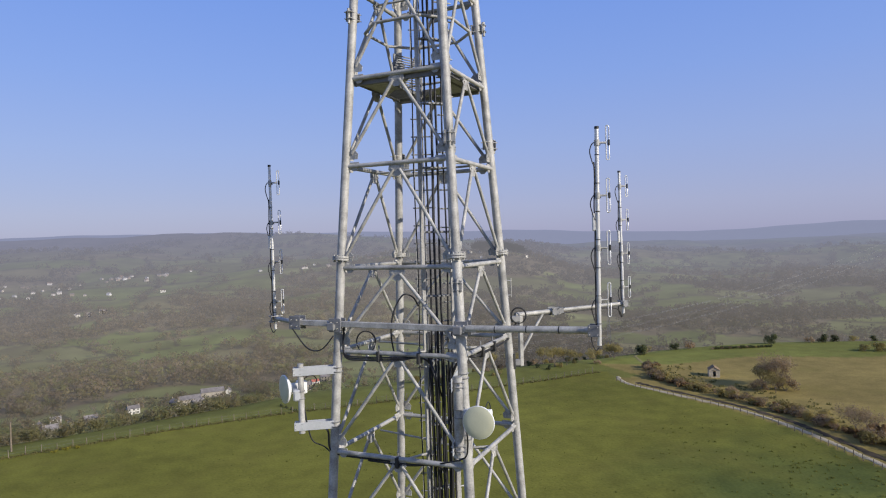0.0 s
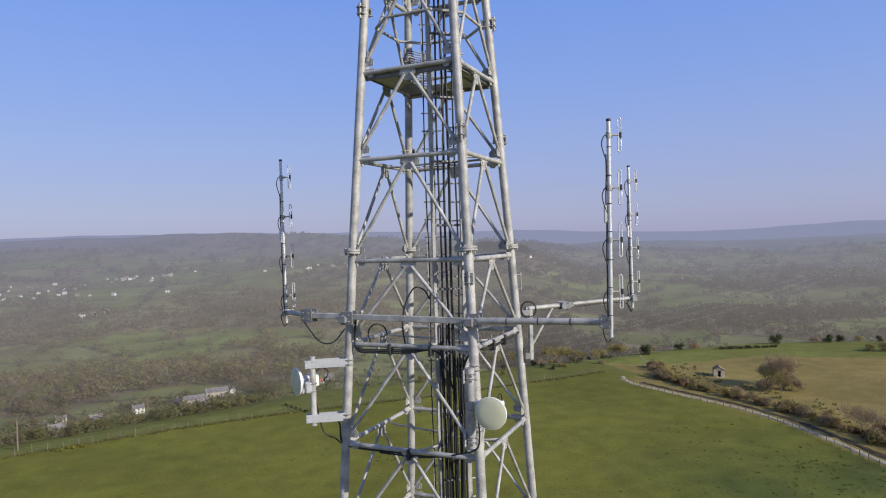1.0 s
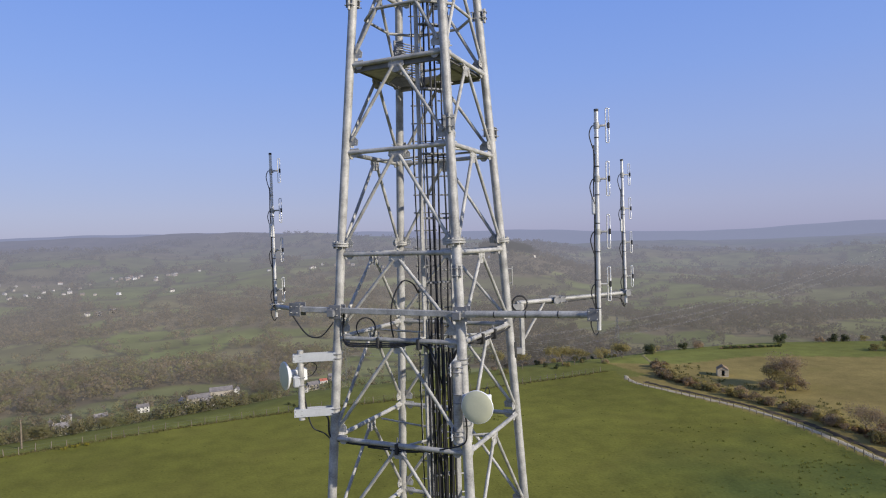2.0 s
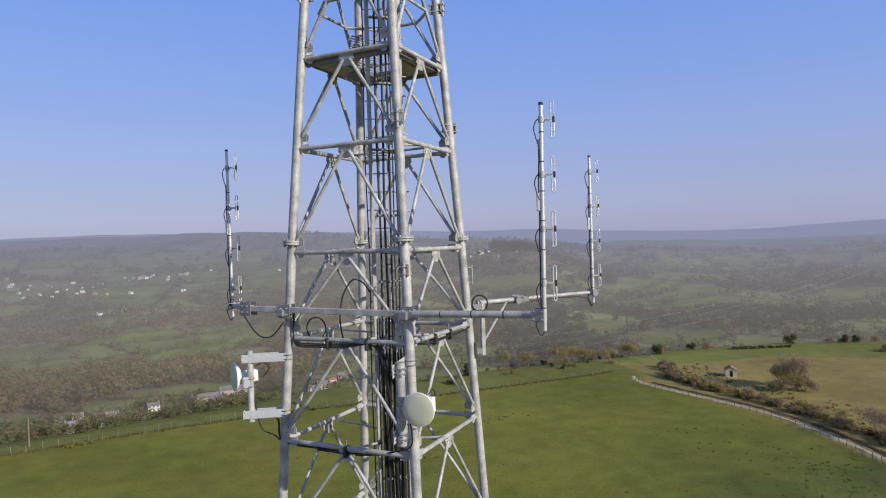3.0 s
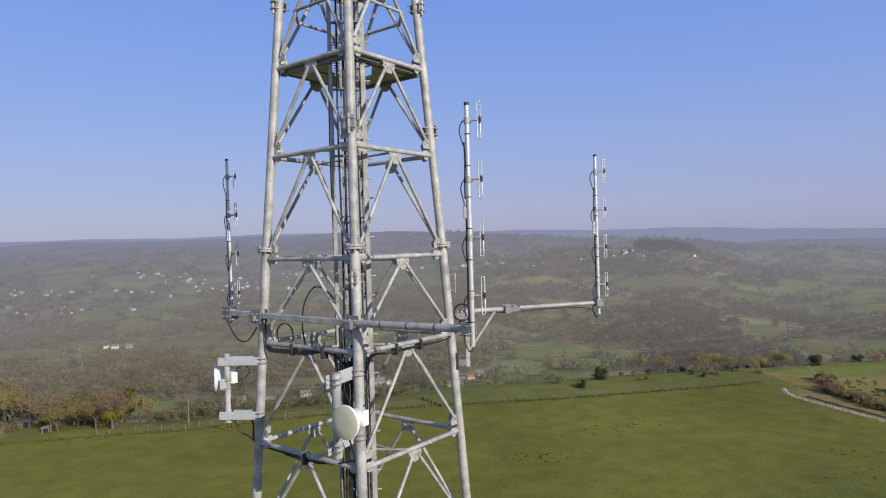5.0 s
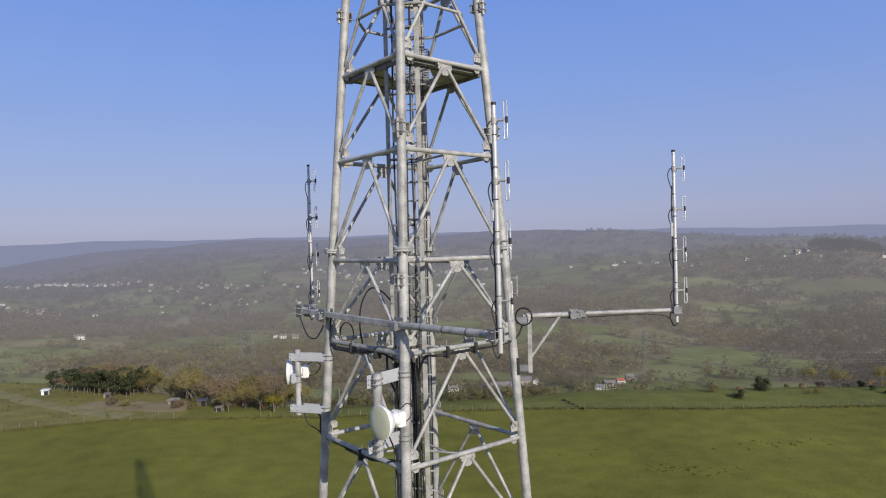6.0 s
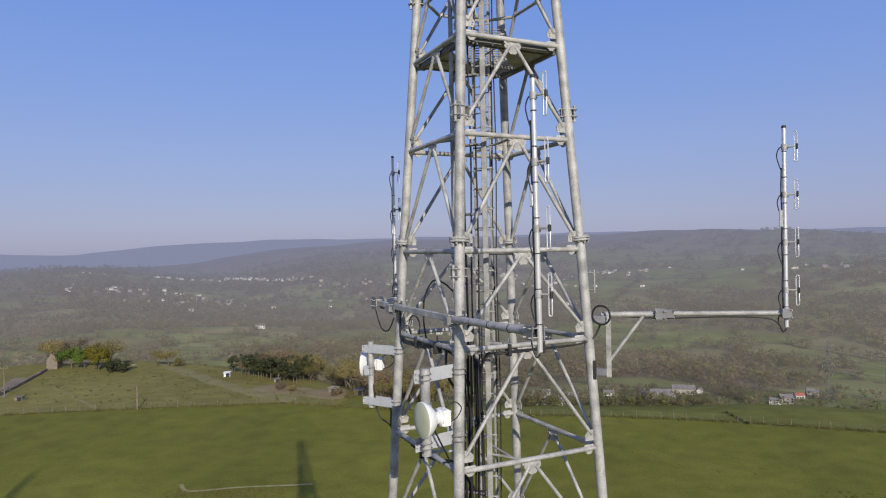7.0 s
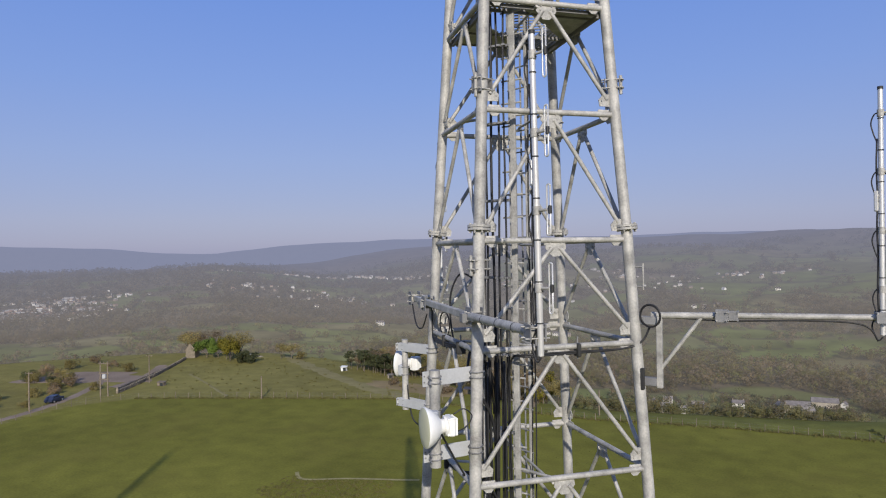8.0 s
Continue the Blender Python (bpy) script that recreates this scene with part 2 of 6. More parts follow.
def distance_material(name, twigs=False):
    """The far distance: land tones mixed into a painted haze glow with distance."""
    m, nt, bsdf = nodes_of(name)
    N, L = nt.nodes, nt.links
    cover, geo = N.new("ShaderNodeVertexColor"), N.new("ShaderNodeNewGeometry")
    cover.layer_name = "cover"
    n, mr, hsv = N.new("ShaderNodeTexNoise"), N.new("ShaderNodeMapRange"), N.new("ShaderNodeHueSaturation")
    n.inputs["Scale"].default_value, n.inputs["Detail"].default_value = 0.02, 8
    L.new(geo.outputs["Position"], n.inputs["Vector"])
    mr.inputs[1].default_value, mr.inputs[2].default_value = 0.3, 0.7
    mr.inputs[3].default_value, mr.inputs[4].default_value = 0.7, 1.3
    L.new(n.outputs[0], mr.inputs[0])
    L.new(mr.outputs[0], hsv.inputs["Value"])
    L.new(cover.outputs[0], hsv.inputs["Color"])
    nb, mb, xb = N.new("ShaderNodeTexNoise"), N.new("ShaderNodeMapRange"), N.new("ShaderNodeMix")
    nb.inputs["Scale"].default_value, nb.inputs["Detail"].default_value = 0.007, 9
    L.new(geo.outputs["Position"], nb.inputs["Vector"])
    mb.inputs[1].default_value, mb.inputs[2].default_value, mb.inputs[4].default_value = 0.5, 0.75, 0.45
    L.new(nb.outputs[0], mb.inputs[0])
    xb.data_type = "RGBA"
    xb.inputs[7].default_value = (0.150, 0.120, 0.090, 1)
    L.new(mb.outputs[0], xb.inputs[0])
    L.new(hsv.outputs[0], xb.inputs[6])
    L.new(xb.outputs[2], bsdf.inputs["Base Color"])
    bsdf.inputs["Roughness"].default_value = 1.0
    bsdf.inputs["Specular IOR Level"].default_value = 0.0
    # haze painted as emission, growing with distance from the mast's foot
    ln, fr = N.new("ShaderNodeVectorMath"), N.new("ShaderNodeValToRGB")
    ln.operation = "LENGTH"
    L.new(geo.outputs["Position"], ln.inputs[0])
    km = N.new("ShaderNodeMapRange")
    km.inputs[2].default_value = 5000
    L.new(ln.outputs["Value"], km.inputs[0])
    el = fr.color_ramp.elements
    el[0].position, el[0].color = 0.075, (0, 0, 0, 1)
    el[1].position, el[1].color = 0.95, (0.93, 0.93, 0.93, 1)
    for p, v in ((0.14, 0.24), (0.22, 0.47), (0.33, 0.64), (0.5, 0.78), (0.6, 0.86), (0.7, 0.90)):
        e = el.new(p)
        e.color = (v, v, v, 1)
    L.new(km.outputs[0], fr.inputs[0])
    haze_glow, sh = N.new("ShaderNodeEmission"), N.new("ShaderNodeMixShader")
    # painted haze colour: warm grey nearer, blue far off
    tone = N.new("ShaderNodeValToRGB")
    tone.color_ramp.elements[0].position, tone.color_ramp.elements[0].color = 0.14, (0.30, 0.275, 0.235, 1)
    tone.color_ramp.elements[1].position, tone.color_ramp.elements[1].color = 0.95, HAZE_PAINT
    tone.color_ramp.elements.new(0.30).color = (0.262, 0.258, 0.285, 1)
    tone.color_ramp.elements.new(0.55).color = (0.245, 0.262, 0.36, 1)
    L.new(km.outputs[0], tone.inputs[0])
    L.new(tone.outputs[0], haze_glow.inputs[0])
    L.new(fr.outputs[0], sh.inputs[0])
    L.new(haze_glow.outputs[0], sh.inputs[2])
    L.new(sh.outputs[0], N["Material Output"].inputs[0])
    if not twigs:
        L.new(bsdf.outputs[0], sh.inputs[1])
        return m
    # leafless crowns: light passes through and between the twigs
    thin, half, gaps, open_ = N.new("ShaderNodeBsdfTranslucent"), N.new("ShaderNodeMixShader"), N.new("ShaderNodeBsdfTransparent"), N.new("ShaderNodeMixShader")
    L.new(xb.outputs[2], thin.inputs[0])
    half.inputs[0].default_value, open_.inputs[0].default_value = 0.5, 0.42
    L.new(bsdf.outputs[0], half.inputs[1])
    L.new(thin.outputs[0], half.inputs[2])
    L.new(half.outputs[0], sh.inputs[1])
    L.new(sh.outputs[0], open_.inputs[1])
    L.new(gaps.outputs[0], open_.inputs[2])
    L.new(open_.outputs[0], N["Material Output"].inputs[0])
    return m


HAZE_PAINT = (0.285, 0.315, 0.465, 1)
M_GROUND = ground_material()
M_FAR = distance_material("far_land_painted_haze")
M_CANOPY = distance_material("twigs_painted_haze", True)


# ---------------------------------------------------------------- mesh helpers
def part(name, bm, material, parent=None, label=""):
    """Links a bmesh as one mesh object, under a thing or a part."""
    me = bpy.data.meshes.new(name)
    bm.to_mesh(me)
    bm.free()
    me.materials.append(material)
    ob = new(name, me)
    if parent:
        ob.parent = parent
    if label:
        tagged(ob, label)
    return ob


def same_part(name, me, parent, m=None):
    """Another piece on the same mesh."""
    ob = new(name, me)
    ob.parent = parent
    if m is not None:
        ob.matrix_basis = m
    return ob


def thing(name, label, category, group="", at=(0, 0, 0), kind=""):
    ob = new(name)
    ob.empty_display_size = 0.3
    ob.location = at
    return tagged(ob, label, category, group, kind)


def tube(bm, p, q, r, r2=None, n=10, caps=True, smooth=True):
    p, q = Vector(p), Vector(q)
    r2 = r if r2 is None else r2
    d = (q - p).normalized()
    u = d.orthogonal().normalized()
    w = d.cross(u)
    rings = []
    for c, rad in ((p, r), (q, r2)):
        rings.append([bm.verts.new(c + (u * math.cos(a) + w * math.sin(a)) * rad) for a in (2 * math.pi * i / n for i in range(n))])
    for i in range(n):
        f = bm.faces.new((rings[0][i], rings[0][(i + 1) % n], rings[1][(i + 1) % n], rings[1][i]))
        f.smooth = smooth
    if caps:
        for k, ring in enumerate(rings):
            own = [bm.verts.new(v.co) for v in ring]
            bm.faces.new(own if k else own[::-1])


def sweep(bm, pts, r, n=6):
    """A cable along points."""
    pts = [Vector(p) for p in pts]
    rings = []
    u = None
    for i, p in enumerate(pts):
        d = (pts[min(i + 1, len(pts) - 1)] - pts[max(i - 1, 0)]).normalized()
        u = d.orthogonal().normalized() if u is None else (u - d * u.dot(d)).normalized()
        w = d.cross(u)
        rings.append([bm.verts.new(p + (u * math.cos(a) + w * math.sin(a)) * r) for a in (2 * math.pi * k / n for k in range(n))])
    for a, b in zip(rings, rings[1:]):
        for k in range(n):
            bm.faces.new((a[k], a[(k + 1) % n], b[(k + 1) % n], b[k])).smooth = True
    bm.faces.new(rings[0][::-1])
    bm.faces.new(rings[-1])


def bow(a, b, sag, n=12, side=(0, 0, 0)):
    a, b, side = Vector(a), Vector(b), Vector(side)
    return [a.lerp(b, i / n) + (Vector((0, 0, -sag)) + side) * (4 * (i / n) * (1 - i / n)) for i in range(n + 1)]


def ring_pts(c, u, w, r, turns=1.0, n=20):
    c, u, w = Vector(c), Vector(u), Vector(w)
    return [c + (u * math.cos(a) + w * math.sin(a)) * (r * (1 + 0.04 * math.sin(1.7 * a))) for a in (2 * math.pi * turns * i / int(n * turns) for i in range(int(n * turns) + 1))]


def block(bm, m, sx, sy, sz, bevel=0.0):
    """A box of that size about the pose m, with its edges taken off."""
    res = bmesh.ops.create_cube(bm, size=1.0, matrix=m @ Matrix.Diagonal((sx, sy, sz, 1)))
    if bevel:
        edges = list({e for v in res["verts"] for e in v.link_edges})
        bmesh.ops.bevel(bm, geom=edges, offset=bevel, segments=1, affect="EDGES")


def turned(bm, profile, m, n=28):
    """A turned shape: (radius, height) pairs about z, placed by m."""
    rings = []
    for r, z in profile:
        if r < 1e-5:
            rings.append([bm.verts.new(m @ Vector((0, 0, z)))])
        else:
            rings.append([bm.verts.new(m @ Vector((r * math.cos(a), r * math.sin(a), z))) for a in (2 * math.pi * i / n for i in range(n))])
    for a, b in zip(rings, rings[1:]):
        for i in range(n):
            j = (i + 1) % n
            if len(a) == 1 and len(b) == 1:
                continue
            vs = [a[0], b[j], b[i]] if len(a) == 1 else [a[i], a[j], b[0]] if len(b) == 1 else [a[i], a[j], b[j], b[i]]
            bm.faces.new(vs).smooth = True


def axis_pose(p, x_dir, up=(0, 0, 1)):
    """A pose at p whose x runs along x_dir, and whose z leans to up."""
    x = Vector(x_dir).normalized()
    z = Vector(up)
    z = (z - x * z.dot(x)).normalized()
    y = z.cross(x)
    m = Matrix((x, y, z)).transposed().to_4x4()
    m.translation = p
    return m


# ---------------------------------------------------------------- the land
EDGE_AZ = (-180, -110, -75, -55, -46, -40, -34, -26, -18, -12, -5, 2, 8, 14, 22, 30, 36, 41, 48, 60, 80, 120, 180)
EDGE_D = (300, 260, 215, 205, 190, 168, 146, 115, 105, 104, 106, 110, 117, 120, 128, 140, 150, 165, 182, 203, 240, 280, 300)
RIDGE_AZ = (-180, -80, -64, -55, -48, -42, -34, -24, -12, 0, 10, 18, 26, 32, 40, 48, 56, 70, 180)
RIDGE_D = (3000, 3000, 2600, 2500, 2500, 2700, 3000, 3000, 2900, 2800, 2600, 2500, 2500, 2700, 3000, 3200, 3400, 3400, 3000)
RIDGE_EL = (0, 0, -1.15, -1.15, -1.1, -0.75, 0.25, 0.85, 1.0, 1.05, 0.85, 0.5, 0.1, -0.5, -0.45, -0.5, -0.35, -0.3, 0)


def wave(x, y, s, k):
    """Soft swells, the same for numbers and arrays."""
    return (np.sin(x / s + 1.3 * k) * np.cos(y / (s * 0.83) - 0.7 * k) + 0.5 * np.sin((x * 0.7 + y * 0.9) / (s * 0.46) + 2.1 * k)
            + 0.25 * np.sin((x - y * 0.6) / (s * 0.21) + k))


def height(x, y):
    x, y = np.asarray(x, float), np.asarray(y, float)
    d, az = np.hypot(x, y), np.degrees(np.arctan2(x, y))
    e = np.interp(az, EDGE_AZ, EDGE_D)
    rd, rel = np.interp(az, RIDGE_AZ, RIDGE_D), np.interp(az, RIDGE_AZ, RIDGE_EL)
    top = 30 + rd * np.tan(np.radians(rel))
    s = np.maximum(d - e, 0)
    fall = np.where(s < 20, 0.31 * s * s / 40, 0.31 * (s - 10))
    floor = -88.0
    h = -fall
    h = np.where(h < floor + 20, floor + 20 * np.exp((h - floor - 20) / 20), h)
    k = np.clip((d - 850) / (rd - 850), 0, 1)
    rise = (top - floor) * (k ** 1.25)
    h = np.where(d > 850, h + rise, h)
    h = np.where(d > rd, h - (d - rd) * 0.03, h)
    h = h + 36 * np.exp(-((x - 668) ** 2 + (y - 1370) ** 2) / (2 * 150.0 ** 2)) + 26 * np.exp(-((x - 330) ** 2 + (y - 1560) ** 2) / (2 * 230.0 ** 2))
    near = np.clip((d - 60) / 120, 0, 1)
    h = h + wave(x, y, 60, 1) * 0.35 * near * (s < 1) + wave(x, y, 75, 2) * 1.6 * np.clip(s / 60, 0, 1)
    h = h + (wave(x, y, 260, 3) * 14 + wave(x, y, 520, 4) * 12) * np.clip((d - 600) / 700, 0, 1) * np.clip((rd * 1.05 - d) / 500 + 0.25, 0.25, 1)
    return h


def ground_z(x, y):
    return float(height(x, y))


# fields: seeds of the patchwork, with a tone each
rs = np.random.RandomState(7)
NEAR_GRID, FAR_GRID = (95.0, 1200.0), (165.0, 5000.0)


def seeds_of(spacing, radius):
    g = np.arange(-radius, radius + spacing, spacing)
    gx, gy = np.meshgrid(g, g)
    return np.stack([gx.ravel(), gy.ravel()], 1) + rs.uniform(-0.42, 0.42, (gx.size, 2)) * spacing


SEED_SETS = [seeds_of(*NEAR_GRID), seeds_of(*FAR_GRID)]
SEEDS = np.concatenate(SEED_SETS)
FIELD_TONES = np.array(((0.160, 0.185, 0.062), (0.175, 0.192, 0.072), (0.205, 0.210, 0.090), (0.215, 0.190, 0.100), (0.160, 0.165, 0.074), (0.150, 0.172, 0.060)))
SEED_TONE = FIELD_TONES[rs.randint(0, 6, len(SEEDS))] * rs.uniform(0.88, 1.12, (len(SEEDS), 1))


def nearest_cells(x, y):
    """The field that a place belongs to, and how far its hedge is."""
    x, y = np.atleast_1d(np.asarray(x, float)), np.atleast_1d(np.asarray(y, float))
    idx, gap = np.zeros(len(x), int), np.zeros(len(x))
    d, base = np.hypot(x, y), 0
    for (spacing, radius), pts, here in zip((NEAR_GRID, FAR_GRID), SEED_SETS, (d < 1020, d >= 1020)):
        n = int(round(math.sqrt(len(pts))))
        px, py = x[here], y[here]
        ix, iy = np.rint((px + radius) / spacing).astype(int), np.rint((py + radius) / spacing).astype(int)
        one, two, own = np.full(len(px), 1e9), np.full(len(px), 1e9), np.zeros(len(px), int)
        for oy in (-2, -1, 0, 1, 2):
            for ox in (-2, -1, 0, 1, 2):
                k = np.clip(iy + oy, 0, n - 1) * n + np.clip(ix + ox, 0, n - 1)
                v = np.hypot(px - pts[k, 0], py - pts[k, 1])
                first = v < one - 1e-9
                two = np.where(first, one, np.where((v < two) & (k != own), v, two))
                own = np.where(first, k, own)
                one = np.where(first, v, one)
        idx[here], gap[here] = own + base, two - one
        base += len(pts)
    return idx, gap


def speckle(x, y, size, seed):
    """Soft value noise from -1 to 1, in two octaves."""
    out = 0
    for octave, weight in ((1.0, 0.68), (0.43, 0.32)):
        u, v = np.asarray(x, float) / (size * octave) + 91.7 * seed, np.asarray(y, float) / (size * octave) - 37.3 * seed
        iu, iv = np.floor(u), np.floor(v)
        fu, fv = u - iu, v - iv
        fu, fv = fu * fu * (3 - 2 * fu), fv * fv * (3 - 2 * fv)
        corner = lambda a, b: np.modf(np.abs(np.sin((iu + a) * 127.1 + (iv + b) * 311.7) * 43758.5453))[0] * 2 - 1
        out = out + weight * ((corner(0, 0) * (1 - fu) + corner(1, 0) * fu) * (1 - fv) + (corner(0, 1) * (1 - fu) + corner(1, 1) * fu) * fv)
    return out


BAND_D = (250, 470, 560, 610, 830, 870, 975, 1015, 1230, 1320, 1700, 2100, 2500, 3000)
BANDS = {-80: (-0.9, -0.9, -0.3, -0.2, -0.3, -1.3, -1.2, 0.9, 0.9, 0.7, 0.5, 0.3, 0.0, -0.5),
         -30: (0.1, 0.2, 0.4, 0.5, 0.45, -1.1, -1.0, 0.9, 0.8, 0.5, 0.3, 0.1, -0.2, -0.5),
         -16: (-0.2, -0.6, -0.6, 0.45, 0.4, -1.0, -0.8, 0.6, 0.45, -0.45, -0.1, -0.05, -0.2, -0.5),
         0: (-0.2, -0.5, -0.5, 0.45, 0.35, -0.8, -0.5, 0.5, 0.3, -0.5, -0.35, -0.2, -0.3, -0.6),
         10: (-0.3, -0.3, -0.2, 0.2, 0.3, 0.0, -0.3, -0.15, -0.5, -0.6, -0.6, -0.4, -0.5, -0.7),
         20: (-0.3, 0.0, 0.2, 0.55, 0.6, 0.6, 0.55, 0.3, -0.45, 0.55, 0.1, -0.3, -0.5, -0.7),
         36: (-0.3, 0.2, 0.3, 0.6, 0.6, 0.5, 0.4, 0.1, -0.6, 0.1, 0.3, -0.15, -0.3, -0.4),
         80: (-0.3, 0.2, 0.3, 0.5, 0.55, 0.4, 0.45, 0.2, -0.1, 0.25, 0.3, 0.0, -0.1, -0.3)}


def wooded(x, y):
    """Above nought where the land lies under trees."""
    x, y = np.asarray(x, float), np.asarray(y, float)
    d, az = np.hypot(x, y) + 26 * speckle(x, y, 140, 6), np.degrees(np.arctan2(x, y))
    keys = sorted(BANDS)
    rows = np.array([np.interp(d, BAND_D, BANDS[k]) for k in keys])
    pos = np.interp(az, keys, np.arange(len(keys)))
    lo = np.clip(pos.astype(int), 0, len(keys) - 2)
    f = pos - lo
    i = np.arange(len(d)) if d.ndim else 0
    bias = rows[lo, i] * (1 - f) + rows[lo + 1, i] * f
    return 0.8 * bias - 0.16 - 0.2 * np.clip((az + 35) / 20, 0, 1) * np.clip((d - 1300) / 500, 0, 1) + 1.15 * speckle(x, y, 150, 1) + 0.75 * speckle(x, y, 55, 2)


FIELD = np.array(((-130, -40), (-124, 53), (-126, 66), (-120, 77), (-96, 89), (-71, 101), (-45, 102.5), (-30, 103), (-8, 107), (8, 108.5),
                  (36, 108.5), (68, 110), (82, 112), (78, 103), (79.5, 88), (81, 76), (81, 64), (77, 47), (70, 20), (60, -60), (-60, -120)))


def inside(x, y, poly):
    x, y = np.atleast_1d(x), np.atleast_1d(y)
    c = np.zeros(len(x), bool)
    for (x1, y1), (x2, y2) in zip(poly, np.roll(poly, -1, 0)):
        hit = ((y1 > y) != (y2 > y)) & (x < (x2 - x1) * (y - y1) / (y2 - y1 + 1e-12) + x1)
        c ^= hit
    return c


def land(name, radii, azimuths, material, label, drop=None):
    """A sheet of land on a fan of circles round the mast's foot."""
    R, A = np.meshgrid(radii, np.radians(azimuths), indexing="ij")
    x, y = (R * np.sin(A)).ravel(), (R * np.cos(A)).ravel()
    z = height(x, y)
    if drop:
        z = z - np.interp(np.hypot(x, y), *drop)
    na, nr = len(azimuths), len(radii)
    i, j = np.meshgrid(np.arange(nr - 1), np.arange(na), indexing="ij")
    j2 = (j + 1) % na
    quads = np.stack([i * na + j, i * na + j2, (i + 1) * na + j2, (i + 1) * na + j], -1).reshape(-1, 4)
    me = bpy.data.meshes.new(name)
    me.from_pydata(np.stack([x, y, z], 1).tolist(), [], quads[:, ::-1].tolist())
    idx, gap = nearest_cells(x, y)
    tone = SEED_TONE[idx].copy()
    d = np.hypot(x, y)
    az = np.degrees(np.arctan2(x, y))
    hedge = gap < np.where(d > 1000, 12, 5)
    tone[hedge] = (0.105, 0.100, 0.060)
    shade = np.clip(wooded(x, y) * 5 + 0.5, 0, 1)[:, None]
    tone = tone * (1 - shade) + np.array((0.165, 0.135, 0.092)) * shade
    # moorland along the ridge, to the north-west
    moor = np.clip((d - 1900) / 600, 0, 1) * np.clip((14 - az) / 12, 0, 1)
    tone = tone * (1 - moor[:, None]) + np.array((0.19, 0.15, 0.125)) * moor[:, None]
    e = np.interp(az, EDGE_AZ, EDGE_D)
    home = (d < e + 16)
    tone[home] = (0.150, 0.152, 0.036)
    east = home & (x > np.where(y > 104, 85, 60))
    tone[east] = (0.245, 0.188, 0.062)
    tone[east & (y + 0.35 * x + 3 * np.sin(x / 7) > 149)] = (0.165, 0.172, 0.040)
    west = home & (x < -60)
    tone[west] = (0.205, 0.182, 0.056)
    tone[inside(x, y, FIELD)] = (0.159, 0.155, 0.027)
    # darker rushy grass in the pasture's wet east corner
    rush = np.clip(1.3 - np.hypot((x - 68) / 22, (y - 44) / 20) + 0.55 * speckle(x, y, 9, 4), 0, 1)[:, None] * inside(x, y, FIELD)[:, None]
    tone = tone * (1 - rush) + np.array((0.082, 0.098, 0.023)) * rush
    att = me.color_attributes.new("cover", "FLOAT_COLOR", "POINT")
    att.data.foreach_set("color", np.concatenate([tone, np.ones((len(x), 1))], 1).astype(np.float32).ravel())
    me.polygons.foreach_set("use_smooth", [True] * len(me.polygons))
    me.materials.append(material)
    return tagged(new(name, me), label, "ground" if name == "ground" else "backdrop", kind="structure")


az_fine = np.concatenate([np.arange(-180, -84, 6), np.arange(-84, 76, 0.22), np.arange(76, 180, 6)])
near_r = np.concatenate([np.linspace(0.5, 60, 24), np.linspace(62, 235, 116), 235 * 1.02 ** np.arange(1, 160)])
near_r = near_r[near_r < 4900]
land("ground", near_r, az_fine, M_GROUND, "green pasture falling away to a wooded valley", ((0, 420, 450, 740, 5000), (0, 0, 4, 8, 25)))
land("backdrop", 415 * 1.012 ** np.arange(0, 207), az_fine, M_FAR, "far hills with fields, woods and moor, haze painted in")


def far_ridge():
    """The last ridge on the skyline, blue from the painted haze."""
    az = np.arange(-90, 91, 0.5)
    el = np.interp(az, (-90, -64, -58, -53, -49, -41, -34, -25, -13, -5, 3, 15, 22, 30, 36, 40, 45, 49, 54, 60, 90),
                   (0.9, 0.9, 0.62, 0.2, 0.15, 0.9, 1.1, 1.1, 1.15, 1.28, 1.2, 1.0, 0.85, 0.75, 0.42, 0.24, 0.3, 0.42, 0.65, 0.7, 0.7))
    el = el + 0.04 * np.sin(az / 1.9) + 0.02 * np.sin(az / 0.7 + 1)
    verts, faces = [], []
    for k, (d, f) in enumerate(((4300, -1.5), (4500, 0.6), (4700, 1.0), (4850, 0.0))):
        for a, v in zip(az, el):
            z = 30 + d * math.tan(radians(v * f if f > 0 else f))
            verts.append((d * math.sin(radians(a)), d * math.cos(radians(a)), z))
    n = len(az)
    for k in range(3):
        faces += [(k * n + i, k * n + i + 1, (k + 1) * n + i + 1, (k + 1) * n + i) for i in range(n - 1)]
    me = bpy.data.meshes.new("backdrop_ridge")
    me.from_pydata(verts, [], faces)
    att = me.color_attributes.new("cover", "FLOAT_COLOR", "POINT")
    att.data.foreach_set("color", [0.11, 0.10, 0.085, 1.0] * len(verts))
    me.polygons.foreach_set("use_smooth", [True] * len(me.polygons))
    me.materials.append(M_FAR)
    tagged(new("backdrop_ridge", me), "moorland ridge on the skyline, painted blue for haze", "backdrop", kind="structure")


far_ridge()

# ---------------------------------------------------------------- the mast
LEVELS = (0.15, 3.6, 6.8, 9.7, 12.4, 14.9, 17.2, 19.4, 21.45, 23.35, 25.15, 26.87, 28.49, 29.84, 31.49, 32.92, 34.4, 35.8, 37.1, 38.4, 39.7, 41.0, 42.2)


def reach(z):
    """How far a leg stands from the mast's axis at that height."""
    return 1.44 - (0.081 if z > 30 else 0.068) * (z - 30)


DIRS = {"west": Vector((-1, 0, 0)), "south": Vector((0, -1, 0)), "east": Vector((1, 0, 0)), "north": Vector((0, 1, 0))}


def on_leg(side, z, out=0.0):
    return DIRS[side] * (reach(z) + out) + Vector((0, 0, z))


